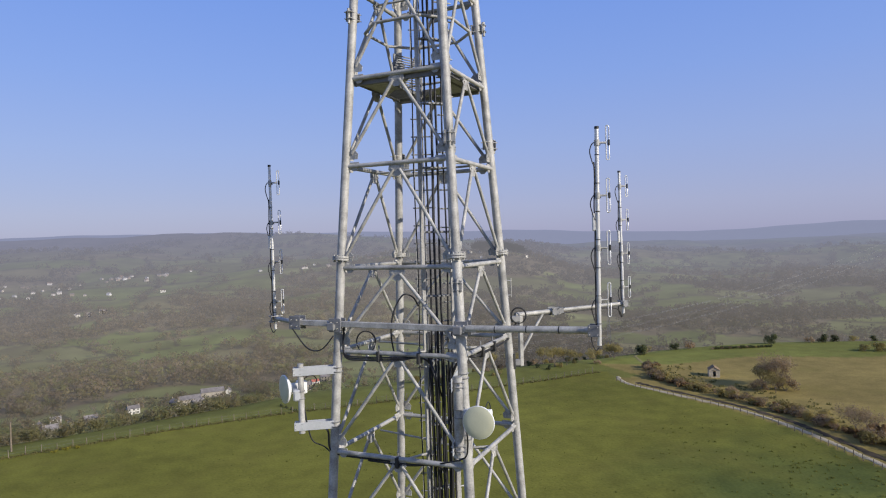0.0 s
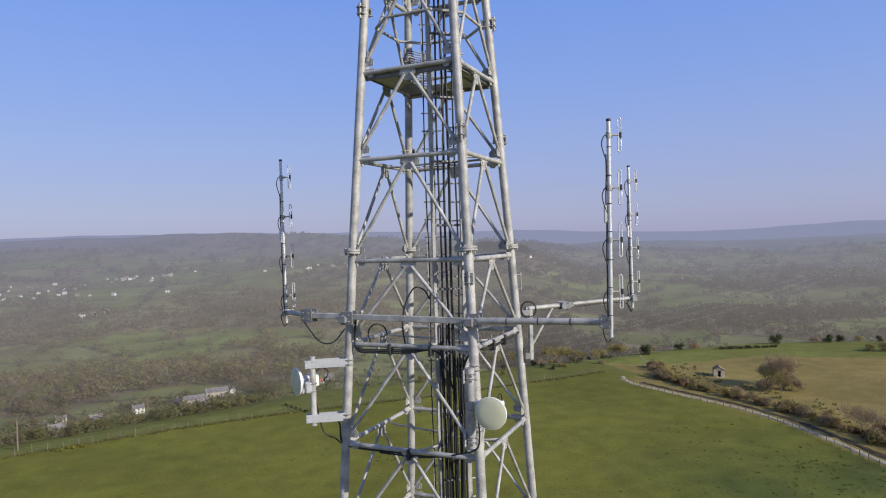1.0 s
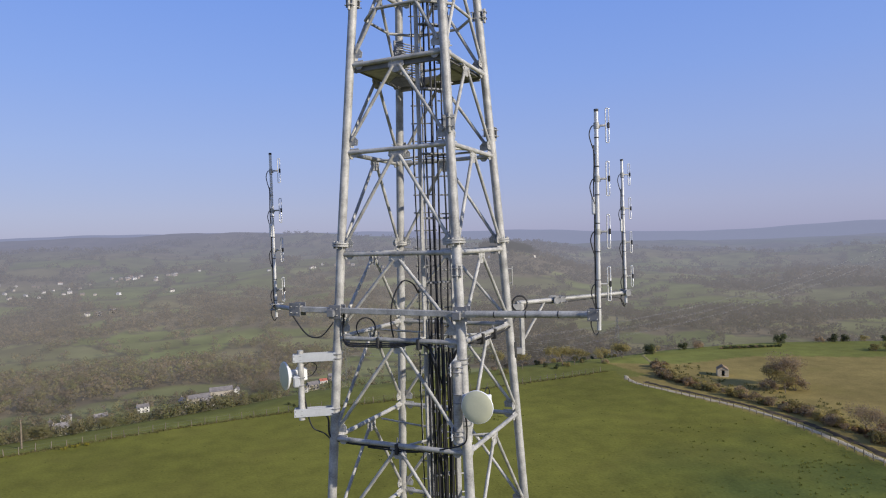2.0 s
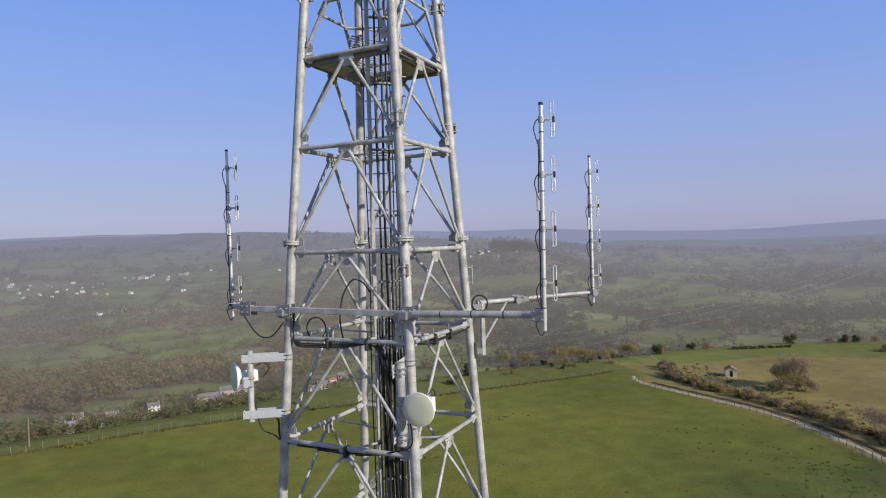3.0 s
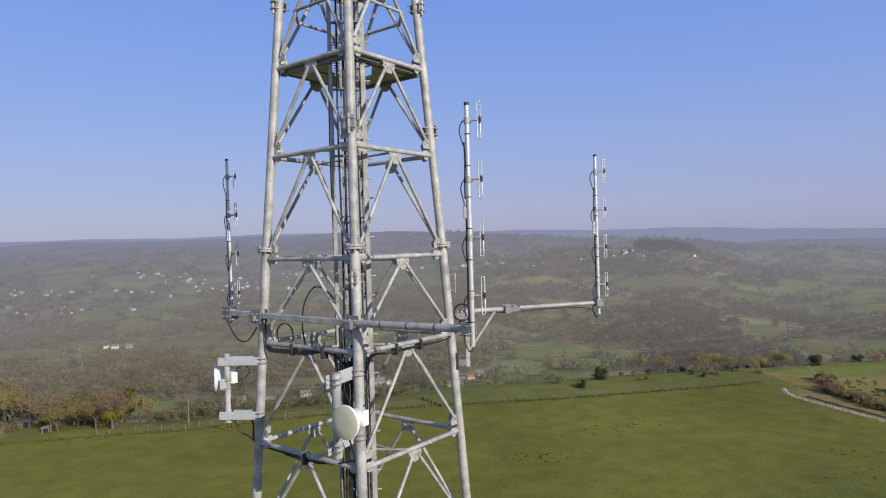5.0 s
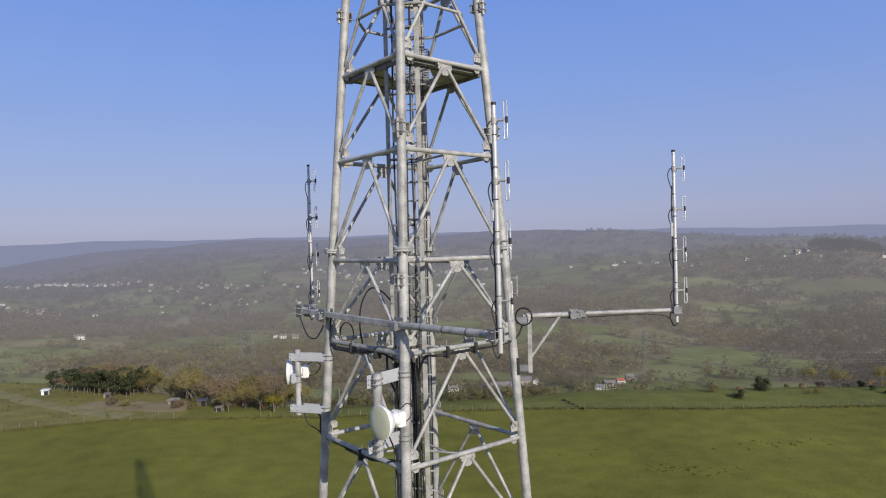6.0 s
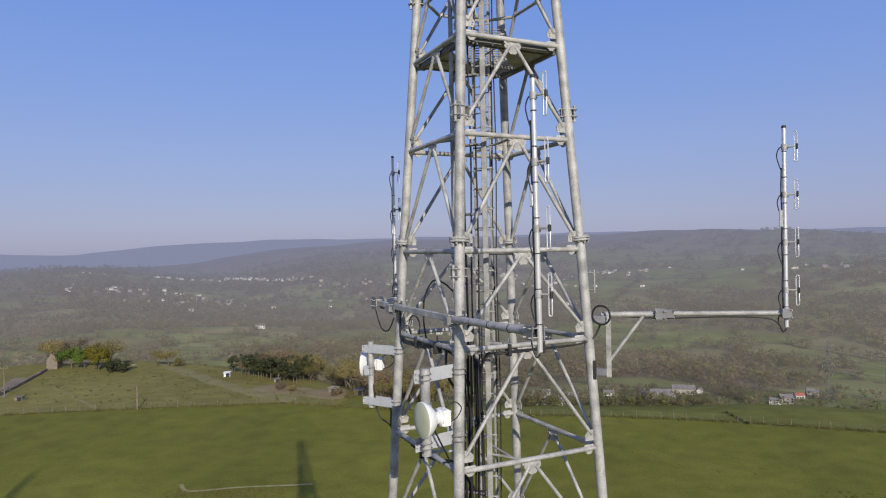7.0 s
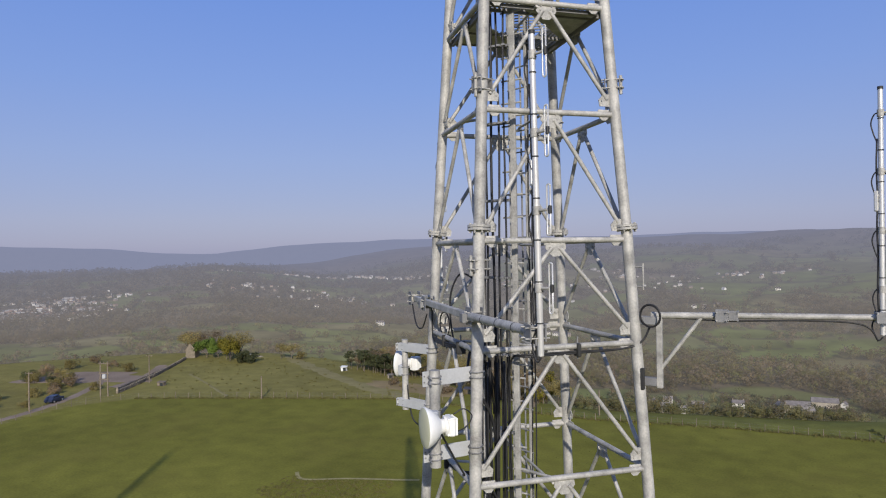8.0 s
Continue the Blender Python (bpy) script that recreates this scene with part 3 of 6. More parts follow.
LEG_R = 0.074
mast = thing("lattice_mast", "tall grey galvanised steel lattice mast standing in the pasture", "radio mast")
for side in DIRS:
    for z0, z1 in ((0.0, 14.9), (14.9, 30.0), (30.0, 42.4)):
        bm = bmesh.new()
        r = LEG_R if z1 < 35 else LEG_R * 0.97
        tube(bm, on_leg(side, z0), on_leg(side, z1), r, n=16)
        leg = part("leg", bm, M_GALV, mast)
    for zf in (14.9, 30.0):
        bm = bmesh.new()
        ax = (on_leg(side, zf + 0.5) - on_leg(side, zf - 0.5)).normalized()
        c = on_leg(side, zf)
        tube(bm, c - ax * 0.034, c - ax * 0.004, 0.145, n=16)
        tube(bm, c + ax * 0.004, c + ax * 0.034, 0.145, n=16)
        for k in range(8):
            a = math.pi * k / 4
            p = c + Vector((math.cos(a), math.sin(a), 0)) * 0.118
            tube(bm, p - ax * 0.06, p + ax * 0.06, 0.013, n=6, smooth=False)
        part("flange", bm, M_GALV, mast)

names = list(DIRS)
bm = bmesh.new()
pts = [(-0.13, -0.10), (0.13, -0.10), (0.15, 0.02), (0.05, 0.13), (-0.05, 0.13), (-0.15, 0.02)]
lo = [bm.verts.new((x, -0.006, z)) for x, z in pts]
hi = [bm.verts.new((x, 0.006, z)) for x, z in pts]
bm.faces.new(lo)
bm.faces.new(hi[::-1])
for i in range(6):
    bm.faces.new((lo[i], hi[i], hi[(i + 1) % 6], lo[(i + 1) % 6]))
for x, z in ((-0.08, -0.05), (0.08, -0.05), (-0.09, 0.0), (0.09, 0.0)):
    tube(bm, (x, -0.02, z), (x, 0.02, z), 0.011, n=6, smooth=False)
first_gusset = part("gusset_plate", bm, M_GALV, mast)
gusset_used = False


def gusset(p, along, flip=False, size=1.0):
    """A bolted plate in a face of the mast."""
    global gusset_used
    m = axis_pose(p, along, (0, 0, -1 if flip else 1)) @ Matrix.Diagonal((size, 1, size, 1))
    if not gusset_used:
        first_gusset.matrix_basis = m
        gusset_used = True
    else:
        same_part("gusset_plate", first_gusset.data, mast, m)


for k, z in enumerate(LEVELS):
    for i in range(4):
        a, b = names[i], names[(i + 1) % 4]
        pa, pb = on_leg(a, z), on_leg(b, z)
        along = (pb - pa).normalized()
        bm = bmesh.new()
        tube(bm, pa + along * 0.05, pb - along * 0.05, 0.037, n=10)
        part("horizontal", bm, M_GALV, mast)
        seen = z > 23
        if seen:
            gusset(pa + along * 0.17, along, True, 0.62)
            gusset(pb - along * 0.17, along, True, 0.62)
            gusset((pa + pb) / 2 - Vector((0, 0, 0.085)), along, True, 0.95)
        if k:
            zb = LEVELS[k - 1] + 0.20
            mid = (pa + pb) / 2 - Vector((0, 0, 0.10))
            for s, leg_name in ((-1, a), (1, b)):
                foot = on_leg(leg_name, zb)
                bm = bmesh.new()
                tube(bm, mid + along * (0.055 * s), foot - along * (0.10 * s), 0.028, n=10)
                part("brace", bm, M_GALV, mast)
                if seen:
                    gusset(foot - along * (0.12 * s) - Vector((0, 0, 0.02)), along, False, 0.7)
# tie tubes half-way up the bay above the platform
for i in range(4):
    a, b, c = names[i - 1], names[i], names[(i + 1) % 4]
    zm = 33.74
    ends = []
    for other in (a, c):
        top = (on_leg(b, 34.4) + on_leg(other, 34.4)) / 2
        foot = on_leg(b, 33.12)
        ends.append(foot.lerp(top, 0.52))
    bm = bmesh.new()
    tube(bm, ends[0], ends[1], 0.026, n=8)
    part("tie", bm, M_GALV, mast)
    opp = (on_leg(c, 33.12)).lerp((on_leg(b, 34.4) + on_leg(c, 34.4)) / 2, 0.52)
    bm = bmesh.new()
    tube(bm, ends[1], opp, 0.026, n=8)
    part("tie", bm, M_GALV, mast)
# concrete feet
for side in DIRS:
    bm = bmesh.new()
    p = on_leg(side, 0.0)
    block(bm, pose(p.x, p.y, -0.15, 0, 0, 45), 0.9, 0.9, 0.6, 0.04)
    part("foot", bm, M_STONE, mast, "weathered concrete pad")


def mount_plate(side, z, face, size=(0.14, 0.18)):
    """An empty clamp left on a leg: a square plate with bolts."""
    t = thing("leg_clamp", "grey steel plate clamp bolted to a mast leg", "clamp", "clamps on the mast legs", on_leg(side, z))
    f = Vector(face).normalized()
    m = axis_pose(f * (LEG_R + 0.02), (-f.y, f.x, 0))
    w_, h_ = size
    bm = bmesh.new()
    block(bm, m, w_, 0.014, h_, 0.004)
    part("plate", bm, M_GALV_DK, t)
    bm = bmesh.new()
    block(bm, axis_pose(-f * (LEG_R + 0.02), (-f.y, f.x, 0)), w_, 0.014, h_ * 0.8, 0.004)
    part("plate", bm, M_GALV_DK, t)
    bm = bmesh.new()
    tube(bm, f * 0.11 + Vector((0, 0, -h_ * 0.75)), f * 0.11 + Vector((0, 0, h_ * 0.62)), 0.022, n=10)
    part("stub_pipe", bm, M_GALV, t)
    for dz in (-h_ * 0.3, h_ * 0.3):
        bm = bmesh.new()
        sweep(bm, ring_pts(f * 0.115 + Vector((0, 0, dz)), f, (-f.y, f.x, 0), 0.034, 1.0, 14), 0.006, 5)
        part("u_bolt", bm, M_GALV, t)
    for dx in (-w_ * 0.42, w_ * 0.42):
        for dz in (-h_ * 0.3, h_ * 0.3):
            bm = bmesh.new()
            o = Vector((-f.y, f.x, 0)) * dx + Vector((0, 0, dz))
            tube(bm, o - f * 0.14, o + f * 0.14, 0.009, n=6)
            part("bolt", bm, M_GALV, t)


mount_plate("south", 31.80, (-0.35, -0.94, 0), (0.18, 0.22))
mount_plate("east", 31.90, (0.95, 0.3, 0))
mount_plate("north", 31.80, (0.9, 0.3, 0))
mount_plate("south", 29.55, (-0.5, -0.86, 0))
mount_plate("west", 33.95, (-0.8, -0.6, 0))
mount_plate("east", 33.95, (0.8, -0.6, 0))
mount_plate("north", 33.5, (-0.6, 0.8, 0))


def leg_handle(side, z, face):
    f, o = Vector(face).normalized(), on_leg(side, z)
    bm = bmesh.new()
    tube(bm, o + f * 0.16 + Vector((0, 0, -0.17)), o + f * 0.16 + Vector((0, 0, 0.17)), 0.012, n=8)
    part("handle", bm, M_GALV, mast)
    for s in (-0.13, 0.13):
        bm = bmesh.new()
        tube(bm, o + f * 0.06 + Vector((0, 0, s)), o + f * 0.17 + Vector((0, 0, s)), 0.012, n=8)
        part("stand_off", bm, M_GALV_DK, mast)


leg_handle("east", 29.35, (1, 0.1, 0))


# the platform
def platform():
    z = 32.90
    t = thing("mast_platform", "dark steel grating platform inside the mast", "platform", "", (0, 0, z))
    r = reach(z) - 0.06
    bm = bmesh.new()
    n = 25
    u, v = Vector((1, -1, 0)).normalized(), Vector((1, 1, 0)).normalized()
    half = r / math.sqrt(2) - 0.02
    for k in range(n):
        s = -half + 2 * half * (k + 0.5) / n
        spans = ((-half, half),)
        if -0.62 < s < 0.42:
            spans = ((-half, -0.62), (0.28, half)) if s > -0.62 else spans
        for a, b in spans:
            c = v * s + u * ((a + b) / 2) * -1
            block(bm, axis_pose(c, u), b - a, 0.018, 0.04)
    part("grating", bm, M_GRATE, t)
    for sgn in (-1, 1):
        # solid corner plates on the west and east sides
        bm = bmesh.new()
        tip, a, b = Vector((sgn * (r - 0.03), 0, 0)), Vector((sgn * r * 0.30, -r * 0.67, 0)), Vector((sgn * r * 0.30, r * 0.67, 0))
        lo, hi = [[bm.verts.new(p + Vector((0, 0, zz))) for p in (tip, a, b)] for zz in (-0.034, -0.022)]
        bm.faces.new(lo)
        bm.faces.new(hi[::-1])
        for k in range(3):
            bm.faces.new((lo[k], hi[k], hi[(k + 1) % 3], lo[(k + 1) % 3]))
        part("floor_plate", bm, M_GALV, t, "dull grey solid floor plate")
    hatch = axis_pose(Vector((-0.06, 0.40, 0.02)), (0.93, 0.37, 0))
    for k in range(13):
        bm = bmesh.new()
        block(bm, hatch @ pose(0, 0, 0.035 + 0.043 * k), 0.62, 0.022, 0.016)
        part("hatch_bar", bm, M_GALV_DK, t)
    for x in (-0.31, 0.31):
        bm = bmesh.new()
        block(bm, hatch @ pose(x, 0, 0.28), 0.03, 0.03, 0.58, 0.004)
        part("hatch_side", bm, M_GALV_DK, t)
    for s in (-half, -0.62, 0.28, half):
        bm = bmesh.new()
        block(bm, axis_pose(u * -s + Vector((0, 0, -0.03)), v), 2 * half, 0.03, 0.05, 0.004)
        part("bearer", bm, M_GRATE, t)
    for s in (-half, half):
        bm = bmesh.new()
        block(bm, axis_pose(v * s + Vector((0, 0, -0.045)), u), 2 * half, 0.05, 0.09, 0.006)
        part("edge_beam", bm, M_GRATE, t)


platform()


# the ladder and the cables
def ladder():
    t = thing("ladder", "grey steel climbing ladder up the middle of the mast", "ladder", "", (-0.02, -0.12, 0))
    w = Vector((0.95, -0.31, 0))
    for s in (-0.15, 0.15):
        bm = bmesh.new()
        block(bm, axis_pose(w * s + Vector((0, 0, 19.0)), w), 0.02, 0.06, 37.6)
        part("rail", bm, M_GALV, t)
    bm = bmesh.new()
    tube(bm, Vector((0, 0, 0.3)) + Vector((0.02, 0.05, 0)), Vector((0.02, 0.05, 37.5)), 0.014, n=6)
    part("safety_rail", bm, M_GALV_DK, t)
    bm = bmesh.new()
    tube(bm, -w * 0.19, w * 0.19, 0.011, n=8)
    first = part("rung", bm, M_GALV_DK, t)
    first.location = (0, 0, 0.5)
    for k in range(1, 123):
        same_part("rung", first.data, t, Matrix.Translation((0, 0, 0.5 + 0.3 * k)))
    for z in LEVELS[9:19]:
        bm = bmesh.new()
        tube(bm, (-0.02, 0.12, z - 0.03), Vector((-0.6, 0.62 * reach(z), z - 0.03)), 0.018, n=6)
        part("stay", bm, M_GALV, t)
        bm = bmesh.new()
        tube(bm, (0.02, -0.02, z - 0.05), Vector((0.45 * reach(z), -0.5 * reach(z), z - 0.05)), 0.018, n=6)
        part("stay", bm, M_GALV, t)


ladder()


def cable_tray():
    t = thing("cable_ladder", "pale galvanised cable ladder carrying black feeders", "cable tray", "", (0, -0.79, 0))
    for x, r in ((-0.30, 0.03), (0.19, 0.038)):
        bm = bmesh.new()
        block(bm, pose(x, 0.03 if x < 0 else 0.0, 19.2), 2 * r, 0.045, 37.6, 0.006)
        part("rail", bm, M_GALV, t)
    bm = bmesh.new()
    block(bm, pose(-0.055, 0.03, 0), 0.49, 0.03, 0.035, 0.004)
    rung = bmesh.new()
    tube(rung, (0.02, 0.03, 0), (0.30, 0.03, 0), 0.012, n=8)
    rung_one = part("rung", rung, M_GALV, t)
    rung_one.location = (0, 0, 0.45)
    for k in range(1, 123):
        same_part("rung", rung_one.data, t, Matrix.Translation((0, 0, 0.45 + 0.3 * k)))
    for dx in (-0.2, -0.13, -0.06, 0.01, 0.08):
        block(bm, pose(dx, -0.02, 0), 0.05, 0.05, 0.03, 0.004)
    first = part("cross_bar", bm, M_GALV_DK, t)
    first.location = (0, 0, 0.8)
    for k in range(1, 36):
        same_part("cross_bar", first.data, t, Matrix.Translation((0, 0, 0.8 + 1.02 * k)))
    for z in LEVELS[9:18]:
        for s in (-1, 1):
            bm = bmesh.new()
            tube(bm, (0.19 if s > 0 else -0.3, 0.02, z), (s * 0.45 * reach(z), 0.79 - 0.55 * reach(z), z), 0.02, n=6)
            part("stay", bm, M_GALV, t)


cable_tray()
CABLES = ((-0.24, -0.83, 0.020, 29.2), (-0.20, -0.80, 0.020, 37), (-0.16, -0.84, 0.022, 28.9), (-0.11, -0.81, 0.024, 37.5), (-0.06, -0.84, 0.022, 29.1),
          (-0.02, -0.80, 0.020, 36), (0.03, -0.83, 0.022, 28.8), (0.08, -0.82, 0.018, 34), (0.12, -0.84, 0.016, 29.0), (-0.28, -0.84, 0.014, 28.6),
          (0.14, -0.16, 0.017, 36), (0.20, -0.19, 0.014, 36.5), (-0.13, -0.76, 0.022, 28.7), (0.0, -0.75, 0.022, 28.5), (-0.34, -0.60, 0.012, 36),
          (-0.18, -0.88, 0.020, 28.5), (-0.05, -0.89, 0.020, 28.4), (0.06, -0.88, 0.018, 28.6))
for j, (x, y, r, top) in enumerate(CABLES):
    bm = bmesh.new()
    sweep(bm, [(x + 0.010 * math.sin(z * 1.7 + j), y + 0.010 * math.cos(z * 1.3 + 2 * j), z) for z in np.arange(0.2, top, 0.55)], r * 0.78, 6)
    tagged(part("feeder_cable", bm, M_CABLE), "black feeder cable clipped up the cable ladder", "cable", "feeder cables in the mast")


def loose_cable(pts, r, label="black cable looped along the mast steelwork"):
    bm = bmesh.new()
    sweep(bm, pts, r, 6)
    tagged(part("loose_cable", bm, M_CABLE), label, "cable", "loose cables on the mast")


def curve_pts(ctrl, n=8):
    """A smooth line through the given places."""
    c = [Vector(p) for p in ctrl]
    out = []
    for i in range(len(c) - 1):
        p0, p1, p2, p3 = c[max(i - 1, 0)], c[i], c[i + 1], c[min(i + 2, len(c) - 1)]
        for k in range(n):
            s = k / n
            out.append(0.5 * (2 * p1 + (p2 - p0) * s + (2 * p0 - 5 * p1 + 4 * p2 - p3) * s * s + (3 * p1 - p0 - 3 * p2 + p3) * s ** 3))
    return out + [c[-1]]


zD, zC = 28.49, 26.87
for k in range(3):
    off = 0.05 + 0.025 * k
    loose_cable(curve_pts([(-0.05 - 0.05 * k, -0.78, zD - 0.75 - 0.1 * k), (-0.2, -0.85, zD - 0.3), (-0.45, -1.0, zD - 0.06), (-0.8, -0.78, zD - off),
                           (-1.2, -0.38, zD - off - 0.02), (-1.44, -0.15, zD - off), (-1.48, -0.12, zD + 0.12), (-1.46, -0.16, zD + 0.32 + 0.1 * k)]), 0.012)
loose_cable(curve_pts([(-0.1, -0.8, zC - 0.5), (-0.25, -0.95, zC - 0.12), (-0.6, -1.02, zC - 0.07), (-1.0, -0.62, zC - 0.06), (-1.5, -0.12, zC - 0.06),
                       (-1.72, -0.02, zC + 0.05), (-1.75, 0.02, zC + 0.35), (-1.95, 0.06, zC + 0.42)]), 0.016)
loose_cable(curve_pts([(0.0, -0.8, zC - 0.6), (-0.2, -1.0, zC - 0.16), (-0.7, -0.93, zC - 0.09), (-1.2, -0.42, zC - 0.09)]), 0.014)
for k in range(2):
    loose_cable(curve_pts([(0.05, -0.8, zD - 0.5 - 0.15 * k), (0.2, -0.95, zD - 0.16), (0.45, -1.08, zD - 0.08 - 0.02 * k), (0.9, -0.66, zD - 0.07 - 0.02 * k), (1.4, -0.16, zD - 0.07),
                           (1.62, -0.02, zD + 0.02), (1.72, 0.02, zD + 0.22)]), 0.014)
loose_cable(ring_pts((1.74, -0.06, zD + 0.36), (0.95, -0.25, 0), (0, 0, 1), 0.14, 2.3), 0.011, "coil of black cable tied to a mast leg")
loose_cable(ring_pts((-1.15, -0.32, zD + 0.16), (0.8, -0.55, 0), (0, 0, 1), 0.17, 1.6), 0.008, "coil of black cable tied to the steelwork")
loose_cable(curve_pts([(-0.35, -0.62, 29.2), (-0.48, -0.74, 29.36), (-0.65, -0.76, 29.40), (-0.8, -0.74, 29.15), (-0.84, -0.70, 28.8), (-0.8, -0.7, 28.5)]), 0.013)
loose_cable(curve_pts([(-2.2, 0.45, 28.86), (-2.0, 0.25, 28.55), (-1.8, 0.1, 28.52), (-1.62, -0.05, 28.75)]), 0.012)
loose_cable(curve_pts([(-0.35, -1.05, zD - 0.05), (-0.3, -1.2, zD - 0.4), (-0.15, -0.9, zD - 0.9), (-0.1, -0.8, zD - 1.4)]), 0.02)
for a, b in (((-0.5, -1.04, zD), (-0.5, -1.04, zD)), ((-1.0, -0.54, zD), 0), ((0.55, -1.0, zD), 0), ((0.95, -0.6, zD), 0), ((-0.83, -0.83, zC), 0)):
    t = thing("cable_clamp", "black cable clamp on a horizontal tube", "clamp", "cable clamps", a)
    bm = bmesh.new()
    block(bm, axis_pose((0, 0, -0.05), (1, 1 if a[0] > 0 else -1, 0)), 0.05, 0.13, 0.17, 0.01)
    part("clamp_body", bm, M_BLACK, t)
    bm = bmesh.new()
    tube(bm, (0, 0, -0.16), (0, 0, 0.12), 0.012, n=6)
    part("bolt", bm, M_GALV_DK, t)


# antenna arms
def pole_clamp(t, p, m_dir, size=0.15):
    """Two plates and bolts that hold a pole on an arm."""
    for s in (-1, 1):
        bm = bmesh.new()
        block(bm, axis_pose(Vector(p) + Vector((m_dir[1], -m_dir[0], 0)) * (s * 0.075), m_dir), size, 0.014, size, 0.004)
        part("clamp_plate", bm, M_GALV_DK, t)
    for dz in (-0.05, 0.05):
        for dx in (-0.055, 0.055):
            bm = bmesh.new()
            c = Vector(p) + Vector(m_dir) * dx + Vector((0, 0, dz))
            n_ = Vector((m_dir[1], -m_dir[0], 0)) * 0.12
            tube(bm, c - n_, c + n_, 0.008, n=6)
            part("bolt", bm, M_GALV, t)


arm = thing("long_antenna_arm", "long grey steel outrigger clamped across two mast legs", "antenna arm", "antenna arms", (0, 0, 28.93))
P_W, P_S, P_A1 = Vector((-2.12, 0.40, 0.03)), Vector((0.0, -1.70, 0)), Vector((1.33, -3.0, 0.03))
bm = bmesh.new()
d_arm = (P_S - P_W).normalized()
block(bm, axis_pose((P_W + P_S) / 2 + d_arm * 0.05, d_arm), (P_S - P_W).length + 0.25, 0.07, 0.09, 0.008)
part("box_beam", bm, M_GALV, arm)
bm = bmesh.new()
tube(bm, P_S + d_arm * 0.02 + Vector((0, 0, 0.005)), P_A1, 0.050, n=14)
part("pipe", bm, M_GALV, arm)
for f in (0.25, 0.5, 0.75):
    bm = bmesh.new()
    c = P_S.lerp(P_A1, f)
    tube(bm, c - d_arm * 0.008, c + d_arm * 0.008, 0.053, n=14)
    part("strap", bm, M_BLACK, arm)
for p in (P_S + Vector((0, 0.1, 0)), Vector((-1.56, -0.10, 0)), P_W):
    pole_clamp(arm, p, d_arm, 0.22)
for p, q in ((Vector((-0.05, -1.60, 0)), 0.16), (Vector((-1.6, -0.06, 0)), 0.14)):
    bm = bmesh.new()
    block(bm, axis_pose(p + Vector((0, 0, -0.02)), d_arm), 0.13, 0.26, 0.12, 0.01)
    part("saddle", bm, M_GALV_DK, arm)
bm = bmesh.new()
tube(bm, P_W + Vector((0, -0.05, 0.0)), (-2.33, 1.72, -0.02), 0.04, n=12)
part("side_pipe", bm, M_GALV, arm)
pole_clamp(arm, (-2.325, 1.62, -0.02), Vector((0, 1, 0)), 0.14)
pole_clamp(arm, P_A1 - d_arm * 0.02 + Vector((0.03, -0.03, 0)), d_arm, 0.16)

arm2 = thing("braced_antenna_arm", "grey steel outrigger with a diagonal strut on a mast leg", "antenna arm", "antenna arms", (1.83, 0.05, 28.83))
bm = bmesh.new()
block(bm, pose(0, 0, -0.46), 0.075, 0.075, 0.92, 0.008)
part("post", bm, M_GALV, arm2)
bm = bmesh.new()
tube(bm, (-0.10, 0, 0.02), (0.80, 0.08, 0.03), 0.042, n=12)
part("inner_pipe", bm, M_GALV, arm2)
bm = bmesh.new()
tube(bm, (0.62, 0.065, 0.035), (2.42, 0.20, 0.06), 0.036, n=12)
part("outer_pipe", bm, M_GALV, arm2)
bm = bmesh.new()
tube(bm, (0.02, 0, -0.66), (0.50, 0.05, 0.0), 0.026, n=8)
part("strut", bm, M_GALV, arm2)
for x in (0.74,):
    pole_clamp(arm2, (x, 0.075, 0.03), Vector((1, 0.08, 0)).normalized(), 0.15)
    pole_clamp(arm2, (x + 0.13, 0.085, 0.035), Vector((1, 0.08, 0)).normalized(), 0.11)
for z in (-0.05, -0.84):
    bm = bmesh.new()
    block(bm, pose(-0.17, -0.02, z), 0.28, 0.09, 0.11, 0.01)
    part("stand_off", bm, M_GALV_DK, arm2)
bm = bmesh.new()
block(bm, pose(-0.2, -0.10, -0.8), 0.05, 0.05, 0.28, 0.008)
part("cable_box", bm, M_BLACK, arm2)
pole_clamp(arm2, (2.41, 0.20, 0.06), Vector((1, 0.08, 0)).normalized(), 0.13)
loose_cable(curve_pts([(1.65, 0.0, 28.75), (1.9, 0.06, 28.82), (2.6, 0.12, 28.80), (3.5, 0.18, 28.83), (4.05, 0.22, 28.80), (4.2, 0.24, 28.62)]), 0.010)


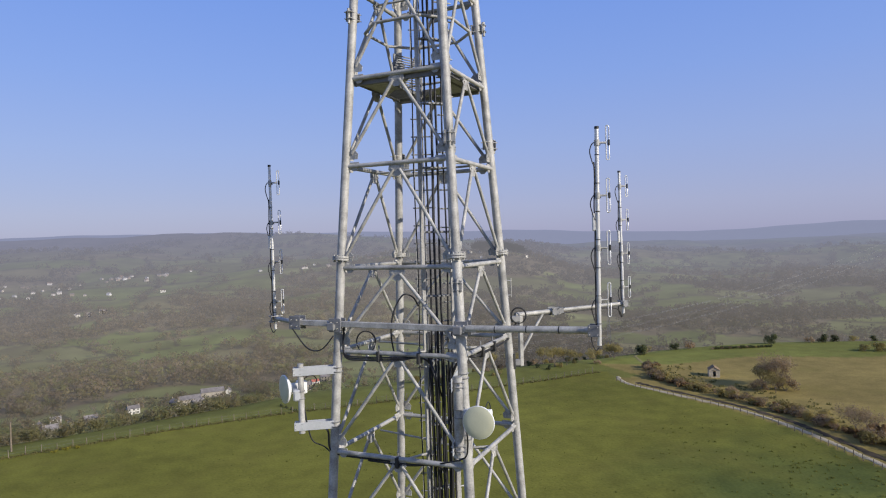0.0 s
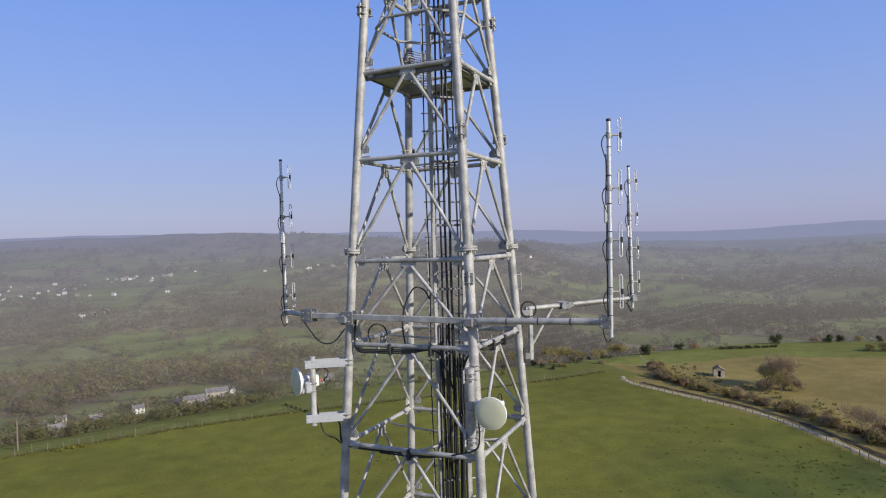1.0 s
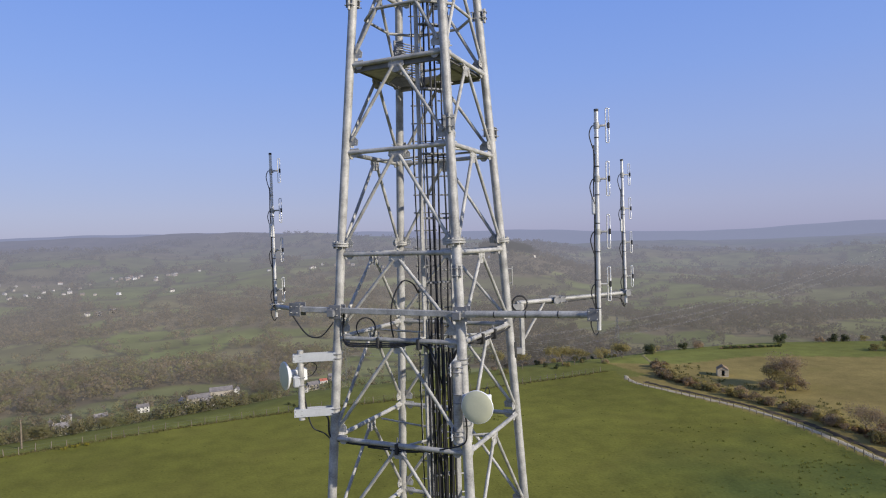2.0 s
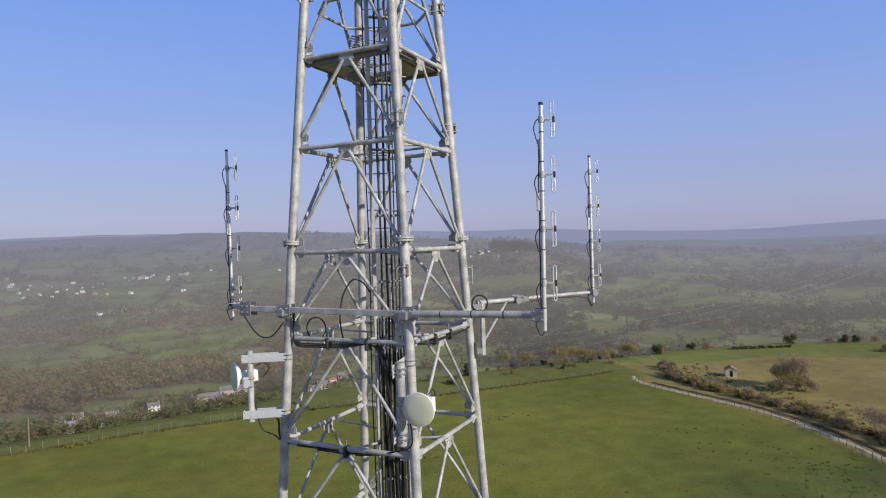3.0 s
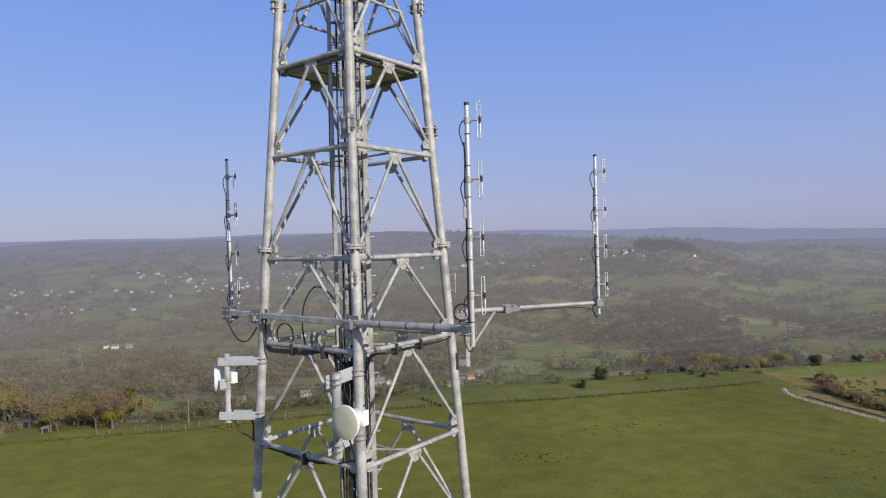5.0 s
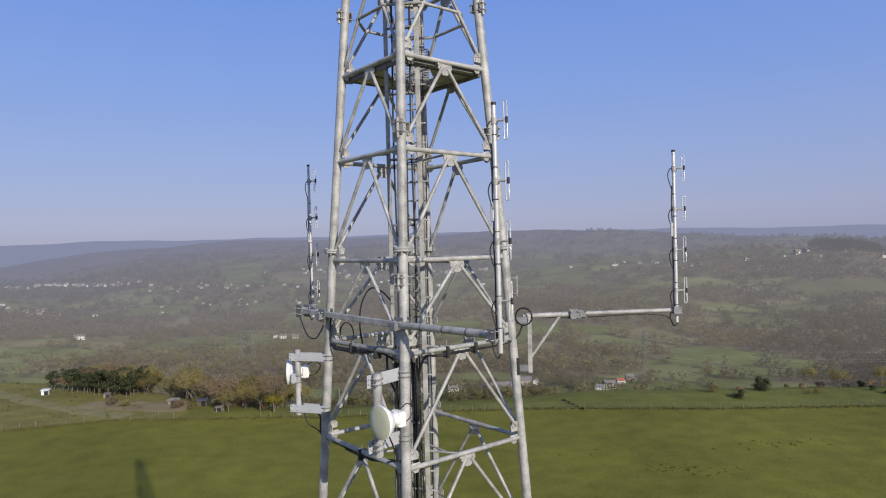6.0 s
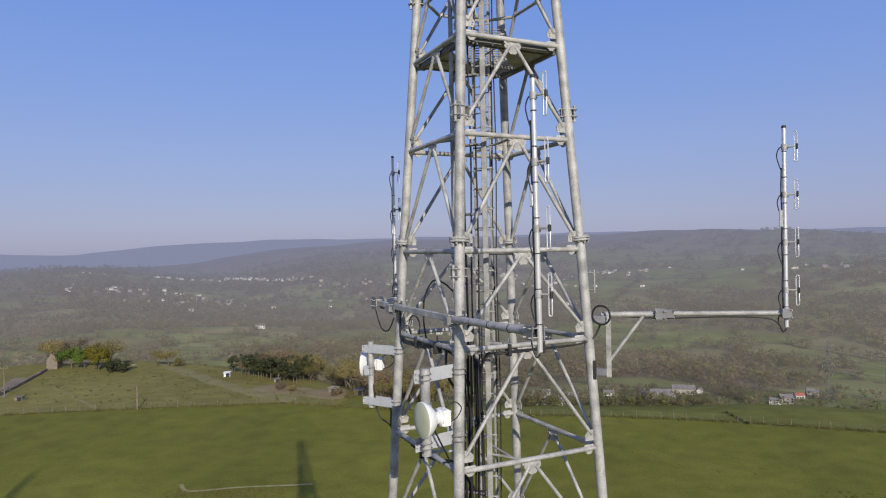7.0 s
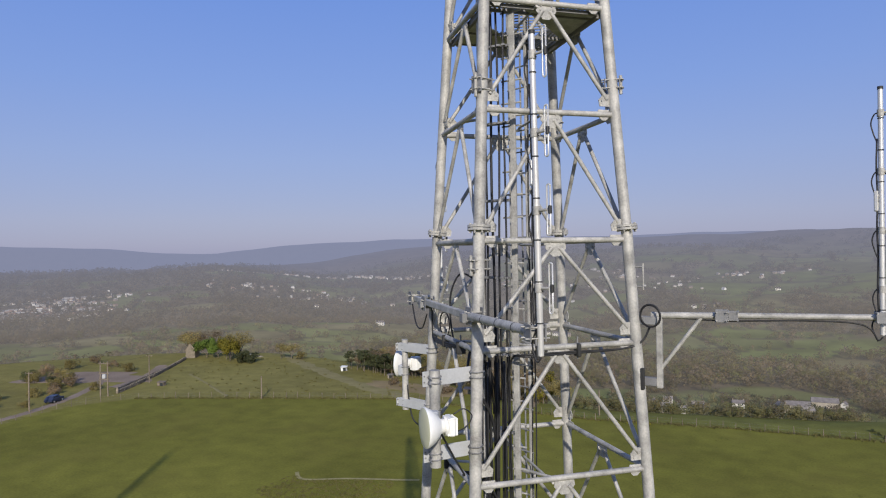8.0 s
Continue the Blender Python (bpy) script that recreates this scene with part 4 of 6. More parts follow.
# dipole antennas
def dipole_antenna(base, height_m, face, first, step, length, r, label, lean=(0, 0)):
    """A pole with four folded dipoles, their harness and its straps."""
    t = thing("dipole_antenna", label, "antenna", "dipole antennas", base)
    f = Vector(face).normalized()
    ln = Vector((lean[0], lean[1], 0))
    bm = bmesh.new()
    tube(bm, (0, 0, 0), Vector((0, 0, height_m * 0.55)) + ln * 0.55, r, n=14)
    tube(bm, Vector((0, 0, height_m * 0.55)) + ln * 0.55, Vector((0, 0, height_m)) + ln, r * 0.93, n=14)
    part("pole", bm, M_BARE, t)
    bm = bmesh.new()
    tube(bm, Vector((0, 0, height_m)) + ln, Vector((0, 0, height_m + 0.035)) + ln, r * 1.05, n=12)
    part("cap", bm, M_BLACK, t)
    for k in range(7):
        z = height_m * (0.10 + 0.13 * k)
        bm = bmesh.new()
        tube(bm, Vector((0, 0, z)) + ln * (z / height_m), Vector((0, 0, z + 0.012)) + ln * (z / height_m), r * 1.1, n=12)
        part("strap", bm, M_BLACK, t)
    for k in range(4):
        z = first + step * k
        c = Vector((0, 0, z)) + ln * (z / height_m)
        bm = bmesh.new()
        half, w = length / 2, 0.02
        pts = []
        side = f
        for s, e in ((1, 1), (-1, -1)):
            for q in range(7):
                a = math.pi * q / 6
                pts.append(c + f * (0.145 + w * math.cos(a) * e) + Vector((0, 0, e * (half - w) + e * w * math.sin(a))))
        pts.append(pts[0])
        sweep(bm, pts, 0.008, 6)
        d = part("dipole", bm, M_BARE, t)
        bm = bmesh.new()
        tube(bm, c, c + f * 0.13, 0.014, n=8)
        tube(bm, c + Vector((0, 0, -0.04)), c + Vector((0, 0, 0.04)), r * 1.25, n=12)
        part("boom", bm, M_GALV, t)
        bm = bmesh.new()
        block(bm, axis_pose(c + f * 0.16, f), 0.03, 0.035, 0.08, 0.008)
        part("feed_point", bm, M_BLACK, t)
        bm = bmesh.new()
        s = -1 if k % 2 == 0 else 1
        o = -f * (r + 0.01)
        sweep(bm, curve_pts([c + f * 0.05 + Vector((0, 0, -0.03)), c + o * 1.2 + Vector((0, 0, 0.0)), c + o * 2.4 + Vector((0, 0, -0.10)), c + o * 1.9 + Vector((0, 0, -0.22)), c + o + Vector((0, 0, -0.33))]), 0.008, 5)
        part("feed_cable", bm, M_CABLE, t)
    o = -f * (r + 0.012)
    bm = bmesh.new()
    sweep(bm, [o + Vector((0.004 * math.sin(9 * z), 0.004 * math.cos(7 * z), z)) + ln * (z / height_m) for z in np.arange(0.2, first + 3 * step - 0.2, 0.12)], 0.010, 5)
    part("harness", bm, M_CABLE, t)
    bm = bmesh.new()
    z = first + 1.5 * step
    block(bm, axis_pose(o * 1.2 + Vector((0, 0, z)) + ln * 0.5, f), 0.045, 0.04, 0.24, 0.01)
    part("splitter", bm, M_BARE, t)
    bm = bmesh.new()
    sweep(bm, curve_pts([o + Vector((0, 0, 0.25)), o * 2.5 + Vector((0, 0, 0.1)), o * 1.2 + Vector((0, 0, -0.06)), Vector((0, 0, -0.02))]), 0.009, 5)
    part("tail_cable", bm, M_CABLE, t)
    return t


dipole_antenna((1.405, -3.03, 28.75), 2.92, (0.93, -0.36, 0), 0.62, 0.705, 0.46, 0.030, "bright aluminium pole antenna with four folded dipoles, on a pipe arm", (-0.01, -0.08))
dipole_antenna((4.245, 0.258, 28.69), 2.80, (0.96, -0.2, 0), 0.52, 0.67, 0.42, 0.029, "bright aluminium pole antenna with four folded dipoles, on a braced arm", (0.02, 0.05))
dipole_antenna((-2.33, 1.66, 28.72), 2.95, (0.92, -0.3, 0), 0.50, 0.72, 0.44, 0.026, "bright aluminium pole antenna with four folded dipoles, on a side pipe", (-0.02, 0.0))


# microwave dishes
def dish(t, c, n_az, r, deep=1.0):
    """A shallow dish with a flat radome and its radio behind it; looks along that azimuth."""
    n = Vector((math.sin(radians(n_az)), math.cos(radians(n_az)), 0))
    m = axis_pose(c, (n.y, -n.x, 0), n)
    m = Matrix.Translation(c) @ n.to_track_quat("Z", "Y").to_matrix().to_4x4()
    d = thing("microwave_dish", "white drum microwave dish with a cream radome on a steel pole", "dish antenna", "microwave dishes", (0, 0, 0))
    bm = bmesh.new()
    turned(bm, [(r * 0.985, -0.004), (r * 1.01, -0.004), (r * 1.02, -0.015), (r * 1.01, -0.03), (r * 0.86, -0.09 * deep), (r * 0.62, -0.15 * deep), (r * 0.42, -0.18 * deep), (r * 0.36, -0.20 * deep), (r * 0.36, -0.235), (0, -0.235)], m)
    part("reflector", bm, M_WHITE, d)
    bm = bmesh.new()
    turned(bm, [(0, 0.016), (r * 0.55, 0.011), (r * 0.9, 0.003), (r * 0.99, -0.006)], m)
    part("radome", bm, M_RADOME, d)
    bm = bmesh.new()
    turned(bm, [(0, -0.236), (r * 0.5, -0.236), (r * 0.5, -0.26), (r * 0.3, -0.262), (0, -0.262)], m, 16)
    part("collar", bm, M_WHITE, d)
    bm = bmesh.new()
    block(bm, m @ pose(0, 0, -0.305), 0.21, 0.21, 0.075, 0.015)
    radio = part("radio_unit", bm, M_WHITE, d)
    for k in range(6):
        bm = bmesh.new()
        block(bm, m @ pose(-0.085 + 0.034 * k, 0, -0.352), 0.008, 0.19, 0.03)
        part("fin", bm, M_WHITE, radio)
    for a in (45, 135, 225, 315):
        bm = bmesh.new()
        block(bm, m @ pose(0.115 * math.cos(radians(a)), 0.115 * math.sin(radians(a)), -0.27), 0.03, 0.03, 0.05, 0.006)
        part("latch", bm, M_WHITE, radio)
    bm = bmesh.new()
    back = m @ Vector((0, -0.08, -0.37))
    up = Vector((0, 0, 1))
    sweep(bm, curve_pts([back, back - n * 0.12 + up * 0.04, back - n * 0.20 + up * 0.16, back - n * 0.10 + up * 0.25, back + up * 0.20 + n * 0.02]), 0.008, 5)
    part("pigtail", bm, M_CABLE, d)
    return d


def dish_mount(pole_at, z0, z1, leg, arms, label, r=0.055, tall=0.13, sides=(-1, 1)):
    t = thing("dish_mount", label, "bracket", "dish mounts", (0, 0, 0))
    px, py = pole_at
    bm = bmesh.new()
    tube(bm, (px, py, z0), (px, py, z1), r, n=16)
    part("pole", bm, M_GALV, t)
    for z in arms:
        lp = on_leg(leg, z)
        d = Vector((lp.x - px, lp.y - py, 0)).normalized()
        q = Vector((px, py, z))
        nrm = Vector((d.y, -d.x, 0))
        for s in sides:
            bm = bmesh.new()
            a, b = q - d * 0.12, lp - d * 0.02
            block(bm, axis_pose((a + b) / 2 + nrm * (s * (r + 0.012)) + Vector((0, 0, 0)), d), (b - a).length, 0.012, tall, 0.003)
            part("bracket_plate", bm, M_BLOCK, t)
        if len(sides) > 1:
            bm = bmesh.new()
            block(bm, axis_pose(q - d * 0.11, d), 0.012, 2 * r + 0.09, tall * 0.9, 0.003)
            part("end_plate", bm, M_BLOCK, t)
        for dz in (-0.035, 0.035):
            bm = bmesh.new()
            sweep(bm, ring_pts(q + Vector((0, 0, dz)), (1, 0, 0), (0, 1, 0), r + 0.012, 1.0, 16), 0.008, 5)
            part("u_bolt", bm, M_GALV_DK, t)
            bm = bmesh.new()
            sweep(bm, ring_pts(lp + Vector((0, 0, dz)), (1, 0, 0), (0, 1, 0), LEG_R + 0.012, 1.0, 16), 0.009, 5)
            part("u_bolt", bm, M_GALV_DK, t)
            for s in (-1, 1):
                bm = bmesh.new()
                c = q - d * 0.10 + nrm * (s * (r + 0.02)) + Vector((0, 0, dz))
                tube(bm, c - nrm * 0.02, c + nrm * 0.02, 0.012, n=6)
                part("bolt", bm, M_GALV_DK, t)
    return t


mount_s = dish_mount((-0.296, -2.075), 27.20, 28.33, "south", (28.22, 27.33), "grey steel pole on two flat brackets at a mast leg", 0.064, 0.18, (-1,))
dish(mount_s, Vector((-0.19, -2.50, 27.77)), 222, 0.222)
mount_w = dish_mount((-2.14, 0.11), 27.20, 28.32, "west", (28.20, 27.32), "grey steel pole on two flat brackets at a mast leg", 0.05, 0.13)
dish(mount_w, Vector((-2.39, 0.29, 27.90)), 258, 0.225, 0.6)
for mx, my, ax in ((-0.22, -2.28, (0.3, -0.9, 0)), (-2.2, 0.14, (-0.9, 0.1, 0))):
    t = thing("dish_clamp", "white cast clamp holding a dish to its pole", "clamp", "dish clamps", (mx, my, 27.82))
    bm = bmesh.new()
    block(bm, axis_pose((0, 0, 0), ax), 0.12, 0.16, 0.18, 0.02)
    part("casting", bm, M_BLOCK, t)
    for dz in (-0.06, 0.06):
        bm = bmesh.new()
        sweep(bm, ring_pts((-0.07 if my < -1 else 0.06, 0.19 if my < -1 else -0.03, dz), (1, 0, 0), (0, 1, 0), 0.08 if my < -1 else 0.062, 1.0, 14), 0.007, 5)
        part("u_bolt", bm, M_GALV_DK, t)
loose_cable(curve_pts([(-0.2, -2.1, 27.6), (-0.12, -1.95, 27.3), (-0.1, -1.75, 27.05), (-0.3, -1.4, 26.9), (-0.45, -1.2, 26.82)]), 0.012)
loose_cable(curve_pts([(-2.1, 0.1, 27.6), (-2.0, 0.08, 27.1), (-1.8, 0.06, 26.95), (-1.66, 0.0, 26.8)]), 0.012)

# ---------------------------------------------------------------- lanes, yards, walls and fences
def at(az, d):
    x, y = d * math.sin(radians(az)), d * math.cos(radians(az))
    return x, y, ground_z(x, y)


def ribbon(name, line, width, material, label, category, lift=0.06, jitter=0.25):
    """A strip of made ground laid on the land."""
    rnd = random.Random(len(line) + int(width * 10))
    pts = curve_pts([(x, y, 0) for x, y in line], 12)
    bm = bmesh.new()
    rows = []
    for i, p in enumerate(pts):
        d = (pts[min(i + 1, len(pts) - 1)] - pts[max(i - 1, 0)]).normalized()
        n = Vector((-d.y, d.x, 0))
        row = []
        for k in range(5):
            o = (k / 4 - 0.5) * width + (rnd.uniform(-jitter, jitter) if k in (0, 4) else 0)
            q = p + n * o
            row.append(bm.verts.new((q.x, q.y, ground_z(q.x, q.y) + (lift if 0 < k < 4 else -0.03))))
        rows.append(row)
    for a, b in zip(rows, rows[1:]):
        for k in range(4):
            bm.faces.new((a[k], a[k + 1], b[k + 1], b[k])).smooth = True
    return tagged(part(name, bm, material), label, category, kind="structure")


LANE_E = ((72, 24), (77.8, 47), (80.4, 56.6), (82, 65), (82.4, 74.7), (81.3, 82.4), (79.2, 93), (78.2, 98), (78.8, 102), (80.4, 105.5))
ribbon("lane_east", LANE_E, 1.05, M_LANE, "pale gravel farm lane along the pasture", "lane", 0.10)
# dark brown strip with ragged edges along the far side of the lane
ribbon("verge", ((75, 26), (79.6, 47), (82.3, 56.6), (84, 65), (84.3, 74.7), (83.2, 82.4), (81.2, 93), (80.4, 99)), 1.3, M_DARK_VERGE, "dark verge strip beside the lane", "verge", 0.08, 0.5)
ribbon("lane_verge", ((92.5, 109), (96, 118), (101, 126), (112, 131)), 0.9, M_TRACK, "trodden earth path by the scrub", "path")
LANE_W = ((-123, 35), (-126.5, 53), (-130, 64), (-137, 76), (-146, 86), (-158, 92))
ribbon("lane_west", LANE_W, 2.4, M_YARD, "grey tarmac lane into a yard", "lane", 0.10)
ribbon("lane_yard", ((-136, 82), (-139, 92), (-150, 106)), 3.0, M_YARD, "grey tarmac lane beside a stone wall", "lane", 0.08)
ribbon("track", ((-70, 103.5), (-84, 108), (-102, 117), (-119, 126), (-130, 133)), 4.5, M_TRACK, "worn stony track across the grass bank", "track", 0.06, 0.9)
ribbon("path_field", ((-104, 87), (-114, 92), (-124, 97), (-133, 101)), 0.8, M_TRACK, "worn path up the bank", "path", 0.04, 0.3)
ribbon("path_yard", ((-165, 128), (-150, 131), (-135, 128)), 1.6, M_LANE, "pale path over the bank", "path", 0.05, 0.4)


def patch(name, cx, cy, rx, ry, material, label, turn=0, lift=0.06, seed=1):
    rnd = random.Random(seed)
    bm = bmesh.new()
    n = 40
    c = bm.verts.new((cx, cy, ground_z(cx, cy) + lift))
    rings = [[c]]
    wob = [1 + 0.22 * math.sin(2 * math.pi * i / n * 3 + seed) + 0.12 * math.sin(2 * math.pi * i / n * 7 + 2 * seed) + rnd.uniform(-0.05, 0.05) for i in range(n)]
    for f in (0.3, 0.6, 0.85, 1.0):
        ring = []
        for i in range(n):
            a = 2 * math.pi * i / n
            u, v = rx * f * wob[i] * math.cos(a), ry * f * wob[i] * math.sin(a)
            x = cx + u * math.cos(turn) - v * math.sin(turn)
            y = cy + u * math.sin(turn) + v * math.cos(turn)
            ring.append(bm.verts.new((x, y, ground_z(x, y) + (lift if f < 1 else -0.03))))
        if len(rings) == 1:
            for i in range(n):
                bm.faces.new((c, ring[i], ring[(i + 1) % n])).smooth = True
        else:
            for i in range(n):
                bm.faces.new((rings[-1][i], ring[i], ring[(i + 1) % n], rings[-1][(i + 1) % n])).smooth = True
        rings.append(ring)
    return tagged(part(name, bm, material), label, "ground patch", kind="structure")


patch("ground_yard", -152, 87, 17, 7, M_YARD, "grey gravel yard beyond the field", 0.45, 0.09, 3)
patch("ground_bare", -69, 111, 11, 4.2, M_EARTH, "bare brown earth at the field edge", 0.15, 0.07, 5)
patch("ground_bare", -80, 113, 7, 3, M_EARTH, "bare brown earth at the field edge", 0.2, 0.07, 8)

# a ring of pale dead grass where an old base stood
bm = bmesh.new()
line = [(-58, 58), (-55.2, 56.3), (-50, 59.2), (-44, 61.8), (-41.5, 63)]
pts = curve_pts([(x, y, 0) for x, y in line], 8)
for a, b in zip(pts, pts[1:]):
    d = (b - a).normalized() * 1
    n = Vector((-d.y, d.x, 0)) * 0.26
    vs = [bm.verts.new((q.x, q.y, ground_z(q.x, q.y) + 0.05)) for q in (a - n, b - n, b + n, a + n)]
    bm.faces.new(vs)
tagged(part("ground_ring", bm, M_STRAW), "faint straw-coloured kerb line in the grass", "ground patch", kind="structure")


def fence(line, step, post_h, label, wires=2, post_r=0.06, seed=3):
    rnd = random.Random(seed)
    pts = [Vector((x, y, 0)) for x, y in line]
    f = thing("fence", label, "fence", "field fences", (pts[0].x, pts[0].y, ground_z(pts[0].x, pts[0].y)))
    org = f.location.copy()
    bm = bmesh.new()
    tube(bm, (0, 0, -0.3), (0, 0, post_h), post_r, post_r * 0.9, n=6, smooth=False)
    me = bpy.data.meshes.new("post")
    bm.to_mesh(me)
    bm.free()
    me.materials.append(M_POSTWOOD)
    tops = []
    for a, b in zip(pts, pts[1:]):
        n = max(1, int((b - a).length / step))
        for k in range(n):
            p = a.lerp(b, k / n) + Vector((rnd.uniform(-0.15, 0.15), rnd.uniform(-0.15, 0.15), 0))
            p.z = ground_z(p.x, p.y)
            same_part("post", me, f, Matrix.Translation(p - org) @ pose(0, 0, 0, rnd.uniform(-5, 5), rnd.uniform(-5, 5), rnd.uniform(0, 90)) @ Matrix.Diagonal((1, 1, rnd.uniform(0.85, 1.15), 1)))
            tops.append(p - org)
    for w in range(wires):
        bm = bmesh.new()
        sweep(bm, [p + Vector((0, 0, post_h * (0.9 - 0.4 * w))) for p in tops], 0.006, 4)
        part("wire", bm, M_GALV_DK, f)
    return f


def drystone(line, h, label, seed=1, width=0.5):
    """A dry-stone wall of rough courses with a coping."""
    rnd = random.Random(seed)
    pts = curve_pts([(x, y, 0) for x, y in line], 6)
    t = thing("stone_wall", label, "wall", "dry-stone walls", (0, 0, 0))
    bm, cap = bmesh.new(), bmesh.new()
    for a, b in zip(pts, pts[1:]):
        d = (b - a)
        n = max(1, int(d.length / 0.85))
        for k in range(n):
            p = a.lerp(b, (k + 0.5) / n)
            z = ground_z(p.x, p.y)
            for c in range(3):
                hh = h / 3
                block(bm, axis_pose(Vector((p.x, p.y, z + hh * (c + 0.5) - 0.05)) + Vector((-d.y, d.x, 0)).normalized() * rnd.uniform(-0.05, 0.05), d) @ pose(0, 0, 0, rnd.uniform(-3, 3), rnd.uniform(-3, 3), rnd.uniform(-5, 5)),
                      d.length / n * rnd.uniform(0.9, 1.02), width * rnd.uniform(0.85, 1.1), hh * rnd.uniform(0.9, 1.1))
            block(cap, axis_pose(Vector((p.x, p.y, z + h)), d) @ pose(0, 0, 0, rnd.uniform(-8, 8), rnd.uniform(-8, 8), 0), d.length / n * 0.9, width * 0.7, 0.2 * rnd.uniform(0.7, 1.3))
    tagged(part("courses", bm, M_STONE, t), kind="stuff")
    tagged(part("coping", cap, M_STONE, t), kind="stuff")
    return t


fence(((-44, 102.5), (-30, 102.5), (-20, 105), (-8, 107), (8.5, 109), (36, 108.6), (68, 110), (80, 111.5)), 1.9, 1.15, "weathered post and wire fence along the pasture", 2, 0.06, 3)
fence(((72.5, 30), (76.6, 47), (79.2, 56.6), (80.9, 65), (81.3, 74.7), (80.2, 82.4), (78.1, 93), (77.1, 99), (77.9, 104)), 1.5, 0.85, "weathered post and wire fence beside the lane", 2, 0.06, 4)
fence(((-120, 34), (-123.5, 53), (-126, 64), (-124, 72), (-119.5, 77.5), (-96, 89), (-71, 101), (-58, 103)), 2.4, 1.2, "weathered post and wire fence along the pasture", 2, 0.06, 5)
drystone(((-128.5, 78.5), (-134, 88), (-141, 99), (-152, 115)), 0.65, "dark gritstone field wall running up to a barn", 3)
drystone(((-131.5, 80.5), (-138, 92), (-149, 111)), 0.5, "low gritstone wall beside the path", 4)


# ---------------------------------------------------------------- trees and scrub
def leaf_cloud(rnd, n, lobes, size, loose=0.6, flat=1.0):
    """Small leaf or twig clumps that face outwards over rounded lobes; gives vertices, three a clump."""
    vs = []
    heart = sum((Vector(c) for c, r in lobes), Vector()) / len(lobes)
    for _ in range(n):
        c, r = rnd.choice(lobes)
        v = Vector((rnd.gauss(0, 1), rnd.gauss(0, 1), rnd.gauss(0, 1))).normalized()
        q = v * (rnd.uniform(0.25, 1.0) ** 0.4 * r)
        p = Vector(c) + Vector((q.x, q.y, q.z * flat))
        out = (v + (p - heart).normalized() * 0.8 + Vector((rnd.gauss(0, loose), rnd.gauss(0, loose), rnd.gauss(0.15, loose)))).normalized()
        w = Matrix.Rotation(rnd.uniform(0, 6.28), 3, out) @ out.orthogonal().normalized()
        k = out.cross(w)
        s = size * rnd.uniform(0.6, 1.5)
        w, k = w * s, k * s * rnd.uniform(0.55, 1.0)
        vs += [p - w * 0.6 - k * 0.45, p + w * 0.65 - k * 0.35, p + w * rnd.uniform(-0.3, 0.3) + k * 0.75]
    return vs


def cloud_mesh(name, vs, material, corners=3):
    me = bpy.data.meshes.new(name)
    me.from_pydata(vs, [], [tuple(range(i, i + corners)) for i in range(0, len(vs), corners)])
    me.materials.append(material)
    return me


def grow(bm, rnd, p, d, length, r, depth, tips):
    """A limb that bends, tapers and forks."""
    q = p
    for k in range(3):
        d = (d + Vector((rnd.gauss(0, 0.16), rnd.gauss(0, 0.16), rnd.gauss(0.05, 0.1)))).normalized()
        n = q + d * (length / 3)
        tube(bm, q, n, r * (1 - 0.2 * k), r * (1 - 0.2 * (k + 1)), n=4 if depth > 1 else 6, caps=False)
        q = n
        if depth < 3 and k:
            for _ in range(2):
                side = (d + Vector((rnd.gauss(0, 0.75), rnd.gauss(0, 0.75), rnd.gauss(0.15, 0.3)))).normalized()
                grow(bm, rnd, q, side, length * rnd.uniform(0.5, 0.7), r * 0.5, depth + 1, tips)
    tips.append(q)


def tree_kind(name, seed, h, spread, leaf, n_leaf, size, label, category="tree", start=0.25):
    rnd = random.Random(seed)
    bm = bmesh.new()
    tips = []
    trunk_r = h * 0.018
    tube(bm, (0, 0, -0.4), (0, 0, h * start), trunk_r * 1.4, trunk_r, n=8, caps=False)
    for k in range(4):
        a = k * 1.7 + rnd.uniform(0, 1)
        grow(bm, rnd, Vector((0, 0, h * start * (0.75 + 0.1 * k))), Vector((math.cos(a) * spread, math.sin(a) * spread, 1)).normalized(), h * 0.42, trunk_r * 0.75, 1, tips)
    t = thing(name, label, category)
    part("trunk", bm, M_BARK, t)
    lobes = [(p * 1.0, h * rnd.uniform(0.09, 0.17)) for p in tips]
    me = cloud_mesh("crown", leaf_cloud(rnd, n_leaf, lobes, size * 1.15), leaf)
    same_part("crown", me, t)
    return t


def conifer_kind(seed, h, label):
    rnd = random.Random(seed)
    t = thing("conifer", label, "tree")
    bm = bmesh.new()
    tube(bm, (0, 0, -0.4), (0, 0, h), h * 0.02, 0.02, n=7)
    part("trunk", bm, M_BARK, t)
    lobes = []
    for k in range(22):
        a, f = k * 2.4, rnd.uniform(0.38, 0.94)
        r = h * 0.17 * math.sqrt(max(0.1, 1 - (2 * abs(f - 0.62)) ** 2))
        lobes.append((Vector((math.cos(a) * r, math.sin(a) * r, h * f)), h * rnd.uniform(0.07, 0.12)))
    same_part("crown", cloud_mesh("crown", leaf_cloud(rnd, 1800, lobes, 0.28, 0.6, 0.6), F_DARK), t)
    return t


